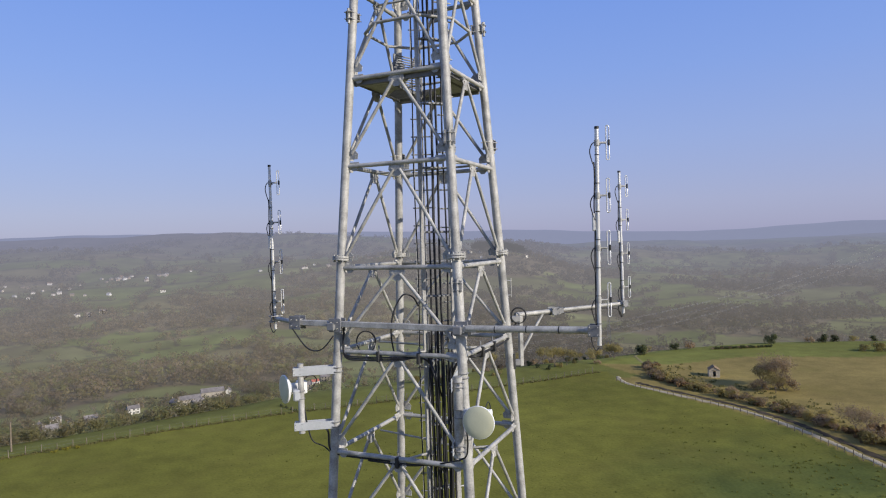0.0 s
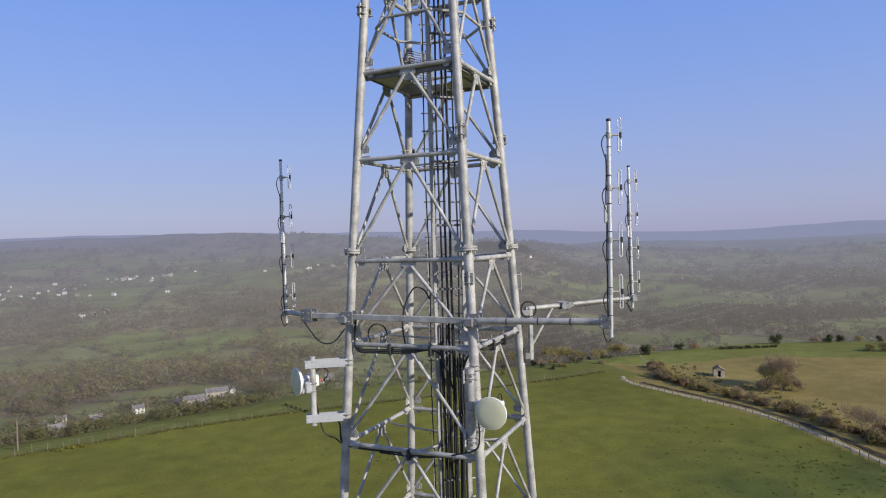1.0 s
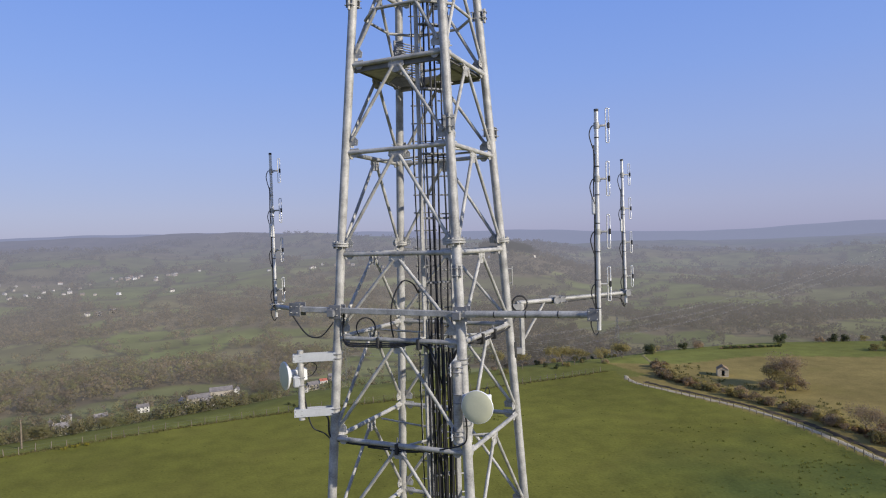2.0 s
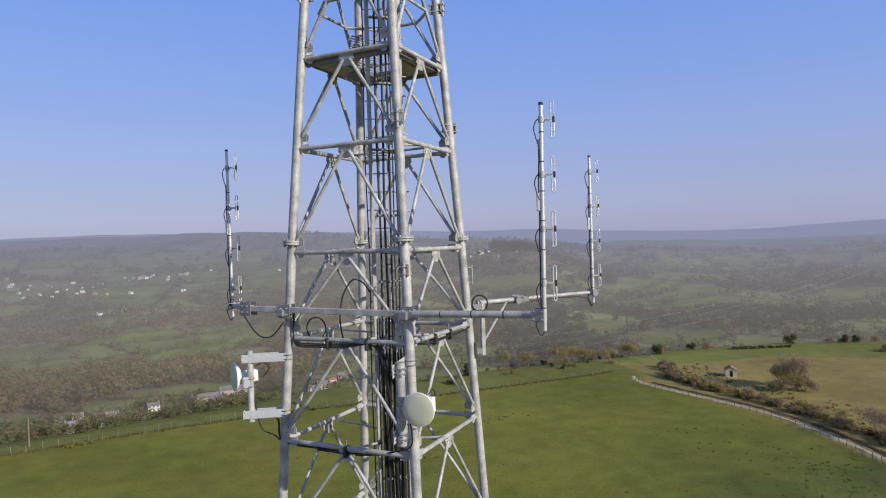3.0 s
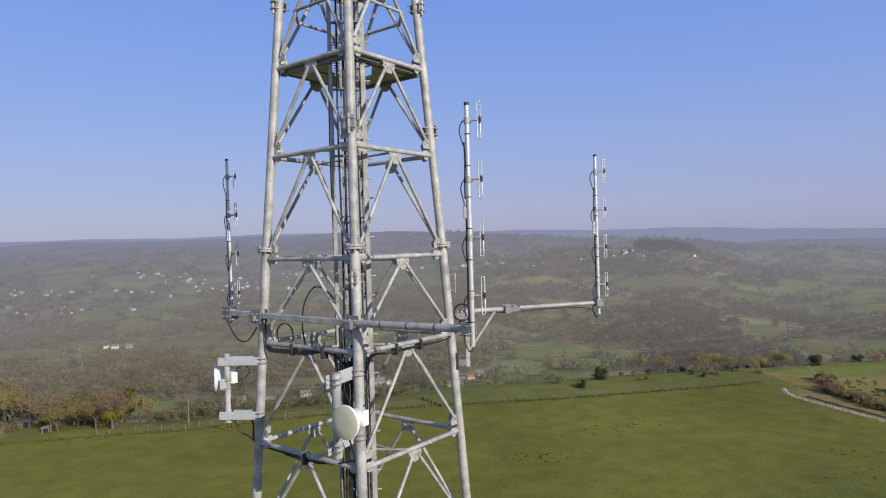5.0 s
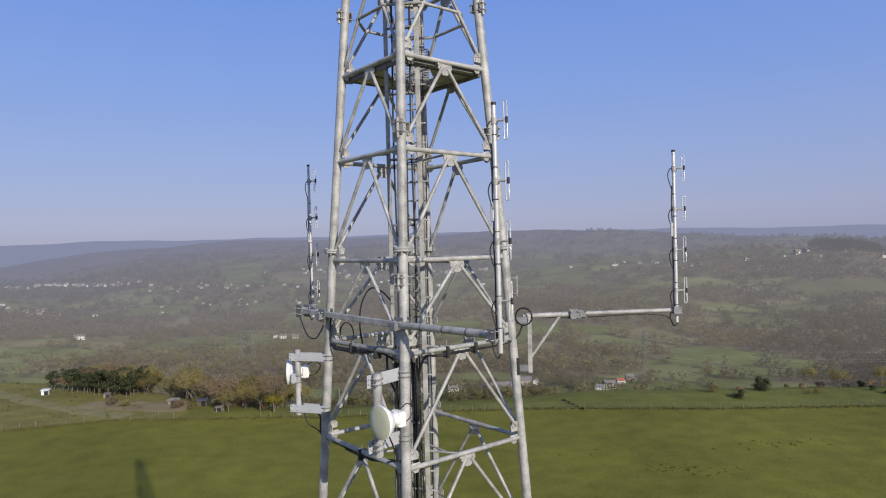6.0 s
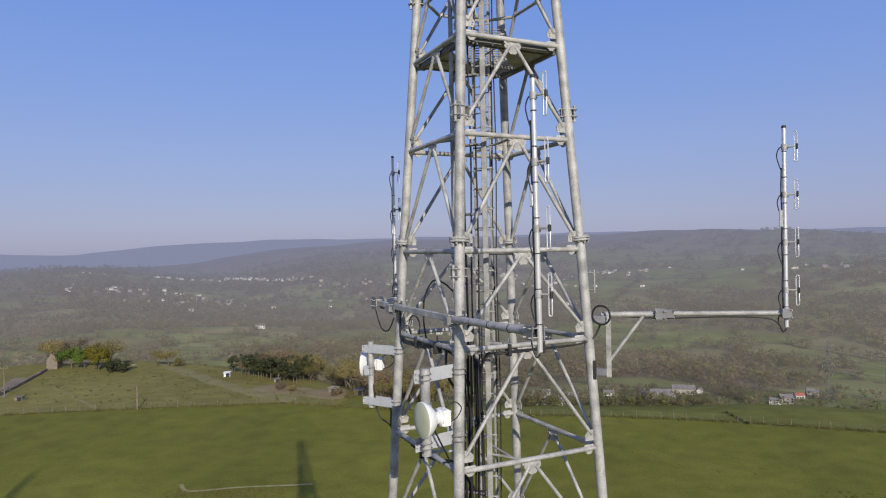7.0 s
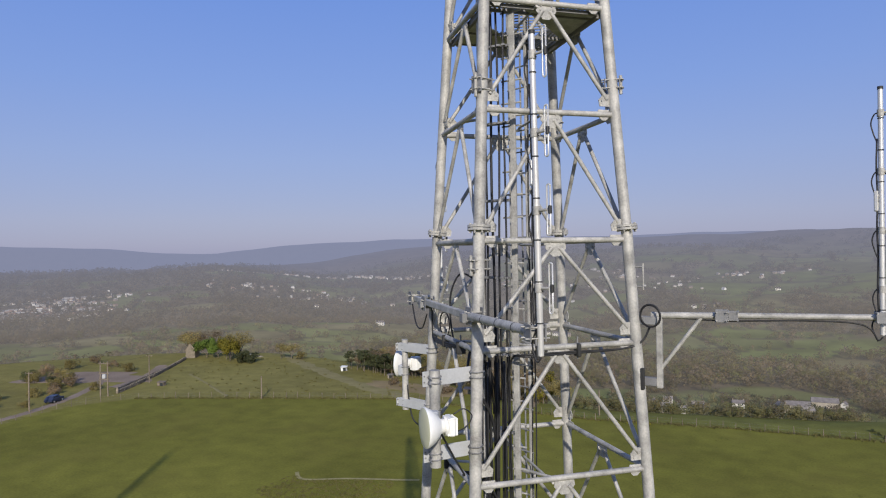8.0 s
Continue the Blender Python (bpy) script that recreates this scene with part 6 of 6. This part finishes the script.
def far_town():
    """Hundreds of small pale houses, too far off to tell apart."""
    rnd = random.Random(8)
    spots = []
    for cx, cy, n, sx, sy in ((-1236, 640, 110, 70, 60), (-1200, 700, 150, 80, 60), (-1330, 743, 90, 120, 50), (-1250, 640, 70, 100, 60), (-1350, 834, 40, 120, 50), (-1114, 1048, 22, 160, 60), (-936, 1150, 30, 90, 40), (-1143, 1070, 16, 150, 60),
                              (-700, 1450, 24, 160, 40), (-300, 1450, 12, 160, 60), (-420, 1600, 24, 160, 60), (-100, 1650, 22, 160, 60), (300, 1500, 14, 200, 40), (620, 1350, 14, 120, 40), (-600, 1300, 12, 120, 60)):
        spots += [(cx + rnd.gauss(0, sx * 0.6), cy + rnd.gauss(0, sy * 0.6), rnd.uniform(0.8, 1.3)) for _ in range(n)]
    spots += [(-1391 + 447 * f + rnd.gauss(0, 8), 1586 + rnd.gauss(0, 8), 1.5) for f in (i / 46 for i in range(46))]
    spots += [(-1500 + 300 * f + rnd.gauss(0, 12), 1330 + 200 * f + rnd.gauss(0, 12), 1.2) for f in (i / 30 for i in range(30))]
    verts, faces, cols = [], [], []
    for x, y, s in spots:
        z = ground_z(x, y)
        a = rnd.uniform(0, 3.14)
        c, sn = math.cos(a), math.sin(a)
        l, w, h, r = 3.6 * s, 2.3 * s, 3.2 * s, 1.7 * s
        tone = rnd.choice(((0.62, 0.55, 0.48), (0.45, 0.37, 0.30), (0.85, 0.83, 0.80), (0.32, 0.26, 0.21), (0.80, 0.76, 0.72)))
        roof = rnd.choice(((0.22, 0.19, 0.18), (0.30, 0.2, 0.16), (0.26, 0.25, 0.25), (0.45, 0.43, 0.42)))
        base = [(-l, -w, -3), (l, -w, -3), (l, w, -3), (-l, w, -3), (-l, -w, h), (l, -w, h), (l, w, h), (-l, w, h)]
        top = [(-l * 1.05, -w * 1.1, h), (l * 1.05, -w * 1.1, h), (l * 1.05, w * 1.1, h), (-l * 1.05, w * 1.1, h), (-l, 0, h + r), (l, 0, h + r)]
        o = len(verts)
        verts += [(x + px * c - py * sn, y + px * sn + py * c, z + pz) for px, py, pz in base + top]
        cols += [*tone, 1.0] * 8 + [*roof, 1.0] * 6
        faces += [tuple(o + i for i in f) for f in ((0, 1, 5, 4), (1, 2, 6, 5), (2, 3, 7, 6), (3, 0, 4, 7), (8, 9, 13, 12), (10, 11, 12, 13), (9, 10, 13), (11, 8, 12))]
    me = bpy.data.meshes.new("far_town")
    me.from_pydata(verts, [], faces)
    att = me.color_attributes.new("cover", "FLOAT_COLOR", "POINT")
    att.data.foreach_set("color", cols)
    # the houses take the same painted haze glow
    me.materials.append(M_FAR)
    tagged(new("far_town", me), "pale houses and sheds of a hazy valley town", "town", kind="stuff")


far_town()


def stone_hut():
    x, y = 98.5, 97.0
    t = thing("stone_hut", "small gritstone field hut with an open doorway", "hut", "", (x, y, ground_z(x, y)))
    t.rotation_euler = (0, 0, radians(-38))
    w, l, h, r = 2.2, 2.6, 1.35, 0.65
    bm = bmesh.new()
    for sx, sy, cx, cy in ((0.3, l, -w / 2 + 0.15, 0), (0.3, l, w / 2 - 0.15, 0), (w - 0.6, 0.3, 0, l / 2 - 0.15)):
        block(bm, pose(cx, cy, h / 2 - 0.15), sx, sy, h + 0.3, 0.02)
    for s in (-1, 1):
        block(bm, pose(s * (0.28 + (w / 2 - 0.58) / 2), -l / 2 + 0.15, h / 2 - 0.15), w / 2 - 0.58, 0.3, h + 0.3, 0.02)
    for yy in (-l / 2 + 0.15, l / 2 - 0.15):
        vs = [bm.verts.new(p) for p in ((-w / 2, yy - 0.14, h), (w / 2, yy - 0.14, h), (0, yy - 0.14, h + r), (-w / 2, yy + 0.14, h), (w / 2, yy + 0.14, h), (0, yy + 0.14, h + r))]
        for f in ((0, 1, 2), (5, 4, 3), (0, 2, 5, 3), (1, 4, 5, 2), (0, 3, 4, 1)):
            bm.faces.new([vs[i] for i in f])
    part("wall", bm, M_LIMEWASH, t)
    bm = bmesh.new()
    block(bm, pose(0, -l / 2 + 0.15, h - 0.02), 1.0, 0.34, 0.2, 0.02)
    part("lintel", bm, M_STONE, t)
    for s in (-1, 1):
        bm = bmesh.new()
        block(bm, Matrix.Translation((s * w / 4, 0, h + r / 2 + 0.06)) @ Matrix.Rotation(s * math.atan2(r, w / 2), 4, "Y"), math.hypot(w / 2, r) + 0.15, l + 0.2, 0.08, 0.01)
        part("roof_slab", bm, M_SLAB, t)
    bm = bmesh.new()
    block(bm, pose(0.1, -l / 2 - 0.35, 0.02), 1.7, 0.6, 0.10, 0.02)
    part("threshold", bm, M_LANE, t)


stone_hut()


def gable_barn():
    x, y = -152.5, 117
    t = thing("ruined_barn", "pale stone gable end standing among the copse", "barn", "", (x, y, ground_z(x, y)))
    bm = bmesh.new()
    vs = [(-2.2, 0, -0.5), (2.2, 0, -0.5), (2.2, 0, 3.4), (0, 0, 5.6), (-2.2, 0, 3.4)]
    a, b = [bm.verts.new(p) for p in vs], [bm.verts.new((p[0], p[1] + 0.5, p[2])) for p in vs]
    bm.faces.new(a)
    bm.faces.new(b[::-1])
    for i in range(5):
        bm.faces.new((a[i], b[i], b[(i + 1) % 5], a[(i + 1) % 5]))
    part("gable", bm, M_STONE, t)
    for s in (-1, 1):
        bm = bmesh.new()
        block(bm, pose(s * 2.0, 3.2, 1.4), 0.45, 5.6, 3.6, 0.05)
        part("side_wall", bm, M_STONE, t)
    t.rotation_euler = (0, 0, radians(30))
    t.scale = (0.6, 0.6, 0.75)


gable_barn()


def small_shed(x, y, turn, wall, roof, label, w=2.2, l=3.2, h=1.9):
    t = thing("shed", label, "shed", "sheds at the field edge", (x, y, ground_z(x, y)))
    t.rotation_euler = (0, 0, radians(turn))
    bm = bmesh.new()
    block(bm, pose(0, 0, h / 2 - 0.1), l, w, h + 0.2, 0.03)
    part("body", bm, wall, t)
    bm = bmesh.new()
    block(bm, pose(0, 0, h + 0.08, 6, 0, 0), l + 0.3, w + 0.35, 0.09, 0.01)
    part("roof", bm, roof, t)
    bm = bmesh.new()
    block(bm, pose(l * 0.18, -w / 2 - 0.01, h * 0.45), 0.8, 0.06, h * 0.85)
    part("door", bm, M_GLASSDK, t)


small_shed(-100.3, 121.5, 20, M_WHITE, M_WHITE, "small white trailer cabin at the field edge", 1.1, 1.4, 1.0)
small_shed(-66, 112.5, -10, M_STONE, M_HOUSE, "low stone shed with a pale roof", 1.3, 1.9, 1.0)
small_shed(-59.5, 111.5, 15, M_BARK, M_SLATE, "dark timber shed among scrub", 1.3, 1.8, 1.1)
small_shed(-84, 118.5, 10, M_HOUSE, M_SLATE, "small pale shed below the pines", 0.9, 1.2, 0.8)
small_shed(-54, 107, 0, M_HOUSE, M_HOUSE, "small stone trough cabin by the fence", 0.8, 0.9, 0.8)
small_shed(-127, 88.5, 20, M_POSTWOOD, M_POSTWOOD, "low timber feed box by the wall", 1.1, 1.6, 0.8)


# ---------------------------------------------------------------- poles, pylons, car
def wood_pole(x, y, h, label, arm=False, r=0.13):
    t = thing("utility_pole", label, "pole", "timber poles", (x, y, ground_z(x, y)))
    bm = bmesh.new()
    tube(bm, (0, 0, -0.5), (0, 0, h), r * 1.15, r * 0.85, n=10)
    part("shaft", bm, M_POSTWOOD, t)
    if arm:
        bm = bmesh.new()
        block(bm, pose(0, 0, h - 0.3, 0, 0, 25), 1.6, 0.10, 0.12, 0.01)
        part("cross_arm", bm, M_POSTWOOD, t)
        for s in (-0.65, 0.0, 0.65):
            bm = bmesh.new()
            tube(bm, (s * 0.9, s * 0.42, h - 0.24), (s * 0.9, s * 0.42, h - 0.04), 0.05, 0.03, n=8)
            part("insulator", bm, M_PLASTIC, t)
    return t


wood_pole(-128.4, 60.3, 7.8, "tall weathered timber pole beside the lane", True)
wood_pole(-132.6, 89.4, 6.6, "weathered timber pole beside the wall", True)
wood_pole(-95.6, 88.6, 4.6, "short weathered timber pole at the field edge", False, 0.16)
wood_pole(-30.5, 106.5, 4.5, "weathered timber pole at the fence")
t = thing("transformer_pole", "twin timber poles carrying a pale transformer", "pole", "", (-128.5, 75.6, ground_z(-128.5, 75.6)))
for s in (-0.9, 0.9):
    bm = bmesh.new()
    tube(bm, (s * 0.85, s * 0.4, -0.5), (s * 0.8, s * 0.38, 7.4), 0.16, 0.12, n=10)
    part("shaft", bm, M_POSTWOOD, t)
for z in (3.6, 4.9, 7.0):
    bm = bmesh.new()
    block(bm, pose(0, 0, z, 0, 0, 25), 2.5, 0.10, 0.14, 0.01)
    part("cross_arm", bm, M_POSTWOOD, t)
bm = bmesh.new()
block(bm, pose(0.05, 0.02, 4.25, 0, 0, 25), 0.7, 0.5, 0.9, 0.06)
part("transformer", bm, M_BLOCK, t)
for s in (-0.9, 0, 0.9):
    bm = bmesh.new()
    tube(bm, (s * 0.85, s * 0.4, 7.05), (s * 0.85, s * 0.4, 7.4), 0.06, 0.04, n=8)
    part("insulator", bm, M_PLASTIC, t)


def pylon_kind(h):
    t = thing("pylon", "tall grey steel electricity pylon in the valley", "pylon", "valley pylons")
    def half(z):
        return 3.6 * (1 - z / h) ** 1.35 + 0.55
    zs = [h * k for k in (0, 0.14, 0.27, 0.38, 0.48, 0.57, 0.65, 0.73, 0.80, 0.87, 0.94, 1.0)]
    cs = ((1, 1), (-1, 1), (-1, -1), (1, -1))
    for a, b in cs:
        bm = bmesh.new()
        for z0, z1 in zip(zs, zs[1:]):
            tube(bm, (a * half(z0), b * half(z0), z0), (a * half(z1), b * half(z1), z1), 0.085, n=4, smooth=False)
        part("leg", bm, M_GALV_DK, t)
    for i in range(4):
        (a, b), (c, d) = cs[i], cs[(i + 1) % 4]
        bm = bmesh.new()
        for z0, z1 in zip(zs, zs[1:]):
            tube(bm, (a * half(z0), b * half(z0), z0), (c * half(z1), d * half(z1), z1), 0.04, n=4, smooth=False)
            tube(bm, (c * half(z0), d * half(z0), z0), (a * half(z1), b * half(z1), z1), 0.04, n=4, smooth=False)
        part("lattice", bm, M_GALV_DK, t)
    for z, w in ((0.62, 6.0), (0.77, 7.5), (0.92, 5.5)):
        for s in (-1, 1):
            bm = bmesh.new()
            q = half(h * z)
            for b in (-1, 1):
                tube(bm, (s * q, b * q, h * z), (s * w, 0, h * z + 0.4), 0.06, n=4, smooth=False)
            tube(bm, (s * q, 0, h * z + 2.2), (s * w, 0, h * z + 0.4), 0.06, n=4, smooth=False)
            arm_ = part("cross_arm", bm, M_GALV_DK, t)
            bm = bmesh.new()
            tube(bm, (s * w, 0, h * z + 0.3), (s * w, 0, h * z - 1.8), 0.16, n=6)
            part("insulator", bm, M_PLASTIC, arm_)
    return t


PX = [at(11.5, 530), at(35.6, 600), at(-23.6, 690), at(-22.6, 700)]
p_first = pylon_kind(46)
spans = []
for k, ((x, y, z), s) in enumerate(zip(PX, (1.0, 0.95, 0.72, 0.72))):
    m = Matrix.Translation((x, y, z)) @ pose(0, 0, 0, 0, 0, 40)
    q = p_first if k == 0 else copy_thing(p_first, m)
    q.matrix_basis = m
    q.scale = (s, s, s)
    spans.append(m @ Matrix.Diagonal((s, s, s, 1)))
for zf, w in ((0.62, 6.0), (0.77, 7.5), (0.92, 5.5)):
    for s in (-1, 1):
        for a, b in ((spans[0], spans[1]), (spans[1], Matrix.Translation((420, 40, 60)) @ spans[1])):
            bm = bmesh.new()
            sweep(bm, bow(a @ Vector((s * w, 0, 46 * zf - 1.8)), b @ Vector((s * w, 0, 46 * zf - 1.8)), 9, 24), 0.07, 4)
            tagged(part("power_line", bm, M_GALV_DK), "thin grey power cable slung between pylons", "cable", "power lines")
# a small timber-line between the west poles
for a, b in (((-128.4, 60.3, 7.6), (-128.5, 75.6, 7.3)), ((-128.5, 75.6, 7.3), (-132.6, 89.4, 6.4))):
    bm = bmesh.new()
    sweep(bm, bow(Vector(a), Vector(b), 0.3, 10), 0.02, 4)
    tagged(part("power_line", bm, M_CABLE), "thin black cable slung between timber poles", "cable", "power lines")


def car(x, y, turn):
    t = thing("car", "dark blue hatchback parked on the lane", "car", "", (x, y, ground_z(x, y) + 0.10))
    t.rotation_euler = (0, 0, radians(turn))
    prof = ((-2.0, 0.35), (-2.05, 0.75), (-1.75, 0.92), (-1.35, 1.42), (0.25, 1.46), (0.95, 0.95), (1.95, 0.80), (2.05, 0.5), (2.0, 0.32))
    bm = bmesh.new()
    rows = []
    for yy, sq in ((-0.84, 0.94), (-0.80, 1.0), (0.80, 1.0), (0.84, 0.94)):
        rows.append([bm.verts.new((px, yy * (0.82 if pz > 1.2 else 1.0), 0.3 + (pz - 0.3) * sq)) for px, pz in prof])
    for a, b in zip(rows, rows[1:]):
        for i in range(len(prof)):
            j = (i + 1) % len(prof)
            bm.faces.new((a[i], a[j], b[j], b[i]))
    bm.faces.new(rows[0][::-1])
    bm.faces.new(rows[-1])
    part("body", bm, M_CARPAINT, t)
    bm = bmesh.new()
    block(bm, pose(-0.5, 0, 1.2), 1.5, 1.58, 0.32, 0.05)
    part("side_glass", bm, M_GLASSDK, t)
    bm = bmesh.new()
    block(bm, pose(0.66, 0, 1.2, 0, 36, 0), 0.05, 1.2, 0.62, 0.01)
    part("windscreen", bm, M_GLASSDK, t)
    for wx in (-1.3, 1.3):
        for wy in (-0.8, 0.8):
            bm = bmesh.new()
            tube(bm, (wx, wy - 0.1, 0.31), (wx, wy + 0.1, 0.31), 0.31, n=18)
            wheel = part("wheel", bm, M_BLACK, t)
            bm = bmesh.new()
            tube(bm, (wx, wy - 0.105, 0.31), (wx, wy + 0.105, 0.31), 0.19, n=14)
            part("rim", bm, M_BARE, wheel)
    for s in (-0.6, 0.6):
        bm = bmesh.new()
        block(bm, pose(2.0, s, 0.68), 0.08, 0.3, 0.14, 0.02)
        part("headlight", bm, M_WHITE, t)


car(-132.8, 67.5, 118)


# ---------------------------------------------------------------- the neighbouring mast, whose shadow lies on the pasture
def slim_mast(x, y, h):
    t = thing("slim_mast", "slim grey lattice mast casting its shadow on the pasture", "radio mast", "", (x, y, ground_z(x, y)))
    cs = [(0.55 * math.cos(a), 0.55 * math.sin(a)) for a in (0.4, 0.4 + 2.0944, 0.4 + 4.1888)]
    for a, b in cs:
        bm = bmesh.new()
        tube(bm, (a, b, -0.3), (a, b, h), 0.09, n=8)
        part("leg", bm, M_GALV, t)
    for i in range(3):
        (a, b), (c, d) = cs[i], cs[(i + 1) % 3]
        bm = bmesh.new()
        z = 0.0
        while z < h - 1.0:
            tube(bm, (a, b, z), (c, d, z + 1.0), 0.05, n=5)
            tube(bm, (c, d, z), (a, b, z + 1.0), 0.05, n=5)
            z += 1.0
        part("lacing", bm, M_GALV, t)


slim_mast(-81.6 + 0.559 * 92, 56.4 - 0.829 * 92, 41.0)


# ---------------------------------------------------------------- rushes and tufts in the pasture
def tufts(name, label, spots, leaf, seed, size=0.16):
    rnd = random.Random(seed)
    vs = []
    for x, y, s in spots:
        z = ground_z(x, y)
        for _ in range(7):
            a, ln = rnd.uniform(0, 6.28), s * rnd.uniform(0.5, 1.0)
            p = Vector((x + rnd.gauss(0, s * 0.5), y + rnd.gauss(0, s * 0.5), z - 0.02))
            u = Vector((math.cos(a), math.sin(a), 0)) * s * 0.35
            tip = p + Vector((rnd.gauss(0, 0.25) * s, rnd.gauss(0, 0.25) * s, ln))
            vs += [p - u, p + u, tip + u * 0.5, tip - u * 0.5]
    me = cloud_mesh(name, vs, leaf, 4)
    tagged(new(name, me), label, "grass", kind="stuff")


rnd = random.Random(77)
spots = []
for cx, cy, rx, ry, n in ((63, 44, 9, 6, 420), (23.7, 76.8, 4, 1.6, 90), (38.6, 88, 3.5, 1.2, 50), (70, 52, 5, 4, 120), (57, 62, 5, 2, 20), (66, 70, 6, 2, 26), (12, 84, 2, 1, 8)):
    spots += [(cx + rnd.gauss(0, rx), cy + rnd.gauss(0, ry), rnd.uniform(0.10, 0.24)) for _ in range(n // 2)]
tufts("rush_clumps", "dark rush tufts in the pasture", spots, F_TUFT, 5)
spots = []
while len(spots) < 1800:
    az, d = rnd.uniform(-70, 62), math.sqrt(rnd.uniform(55 ** 2, 112 ** 2))
    x, y = d * math.sin(radians(az)), d * math.cos(radians(az))
    if inside(x, y, FIELD)[0]:
        spots.append((x, y, rnd.uniform(0.05, 0.10)))
patch_spots = []
while len(patch_spots) < 900:
    x, y = rnd.uniform(-60, -40), rnd.uniform(48, 64)
    if inside(x, y, np.array(((-58, 57.4), (-55.2, 55.8), (-50, 58.7), (-44, 61.2), (-40, 50), (-48, 46), (-58, 50))))[0]:
        patch_spots.append((x, y, rnd.uniform(0.12, 0.22)))
tufts("rough_patch_grass", "patch of long straw-coloured grass in the pasture", patch_spots, F_STRAW, 9)
tufts("pasture_grass", "tufts of short green pasture grass", spots, F_TUFT, 6)
spots = []
line = ((-120, 77), (-96, 88.6), (-71, 100.6), (-44, 102.5), (-30, 102.5), (-20, 105), (-8, 107), (8.5, 109), (36, 108.6), (68, 110), (80, 111.5))
for (x0, y0), (x1, y1) in zip(line, line[1:]):
    n = int(math.hypot(x1 - x0, y1 - y0) * 9)
    for k in range(n):
        f = rnd.random()
        spots.append((x0 + (x1 - x0) * f + rnd.gauss(0, 0.3), y0 + (y1 - y0) * f + rnd.gauss(0, 0.35), rnd.uniform(0.12, 0.32)))
for k in range(260):
    f = rnd.random()
    y = 40 + 70 * f
    spots.append((float(np.interp(y, (40, 64, 76, 88, 101, 112), (82, 88, 88, 87, 87, 94))) + abs(rnd.gauss(0, 5)), y, rnd.uniform(0.2, 0.5)))
for k in range(450):
    az, d = rnd.uniform(-62, -33), rnd.uniform(126, 185)
    x, y = d * math.sin(radians(az)), d * math.cos(radians(az))
    if not inside(x, y, FIELD)[0] and y > 88 and x > -146:
        spots.append((x, y, rnd.uniform(0.15, 0.4)))
tufts("rough_verge_grass", "long straw and green grass along the fences", spots, F_STRAW, 7)
for t in ORIGINALS:
    if t not in used:
        x, y, _ = at(-30, 150)
        plant([k for k, v in KINDS.items() if t in v][0], x, y, 0.6)
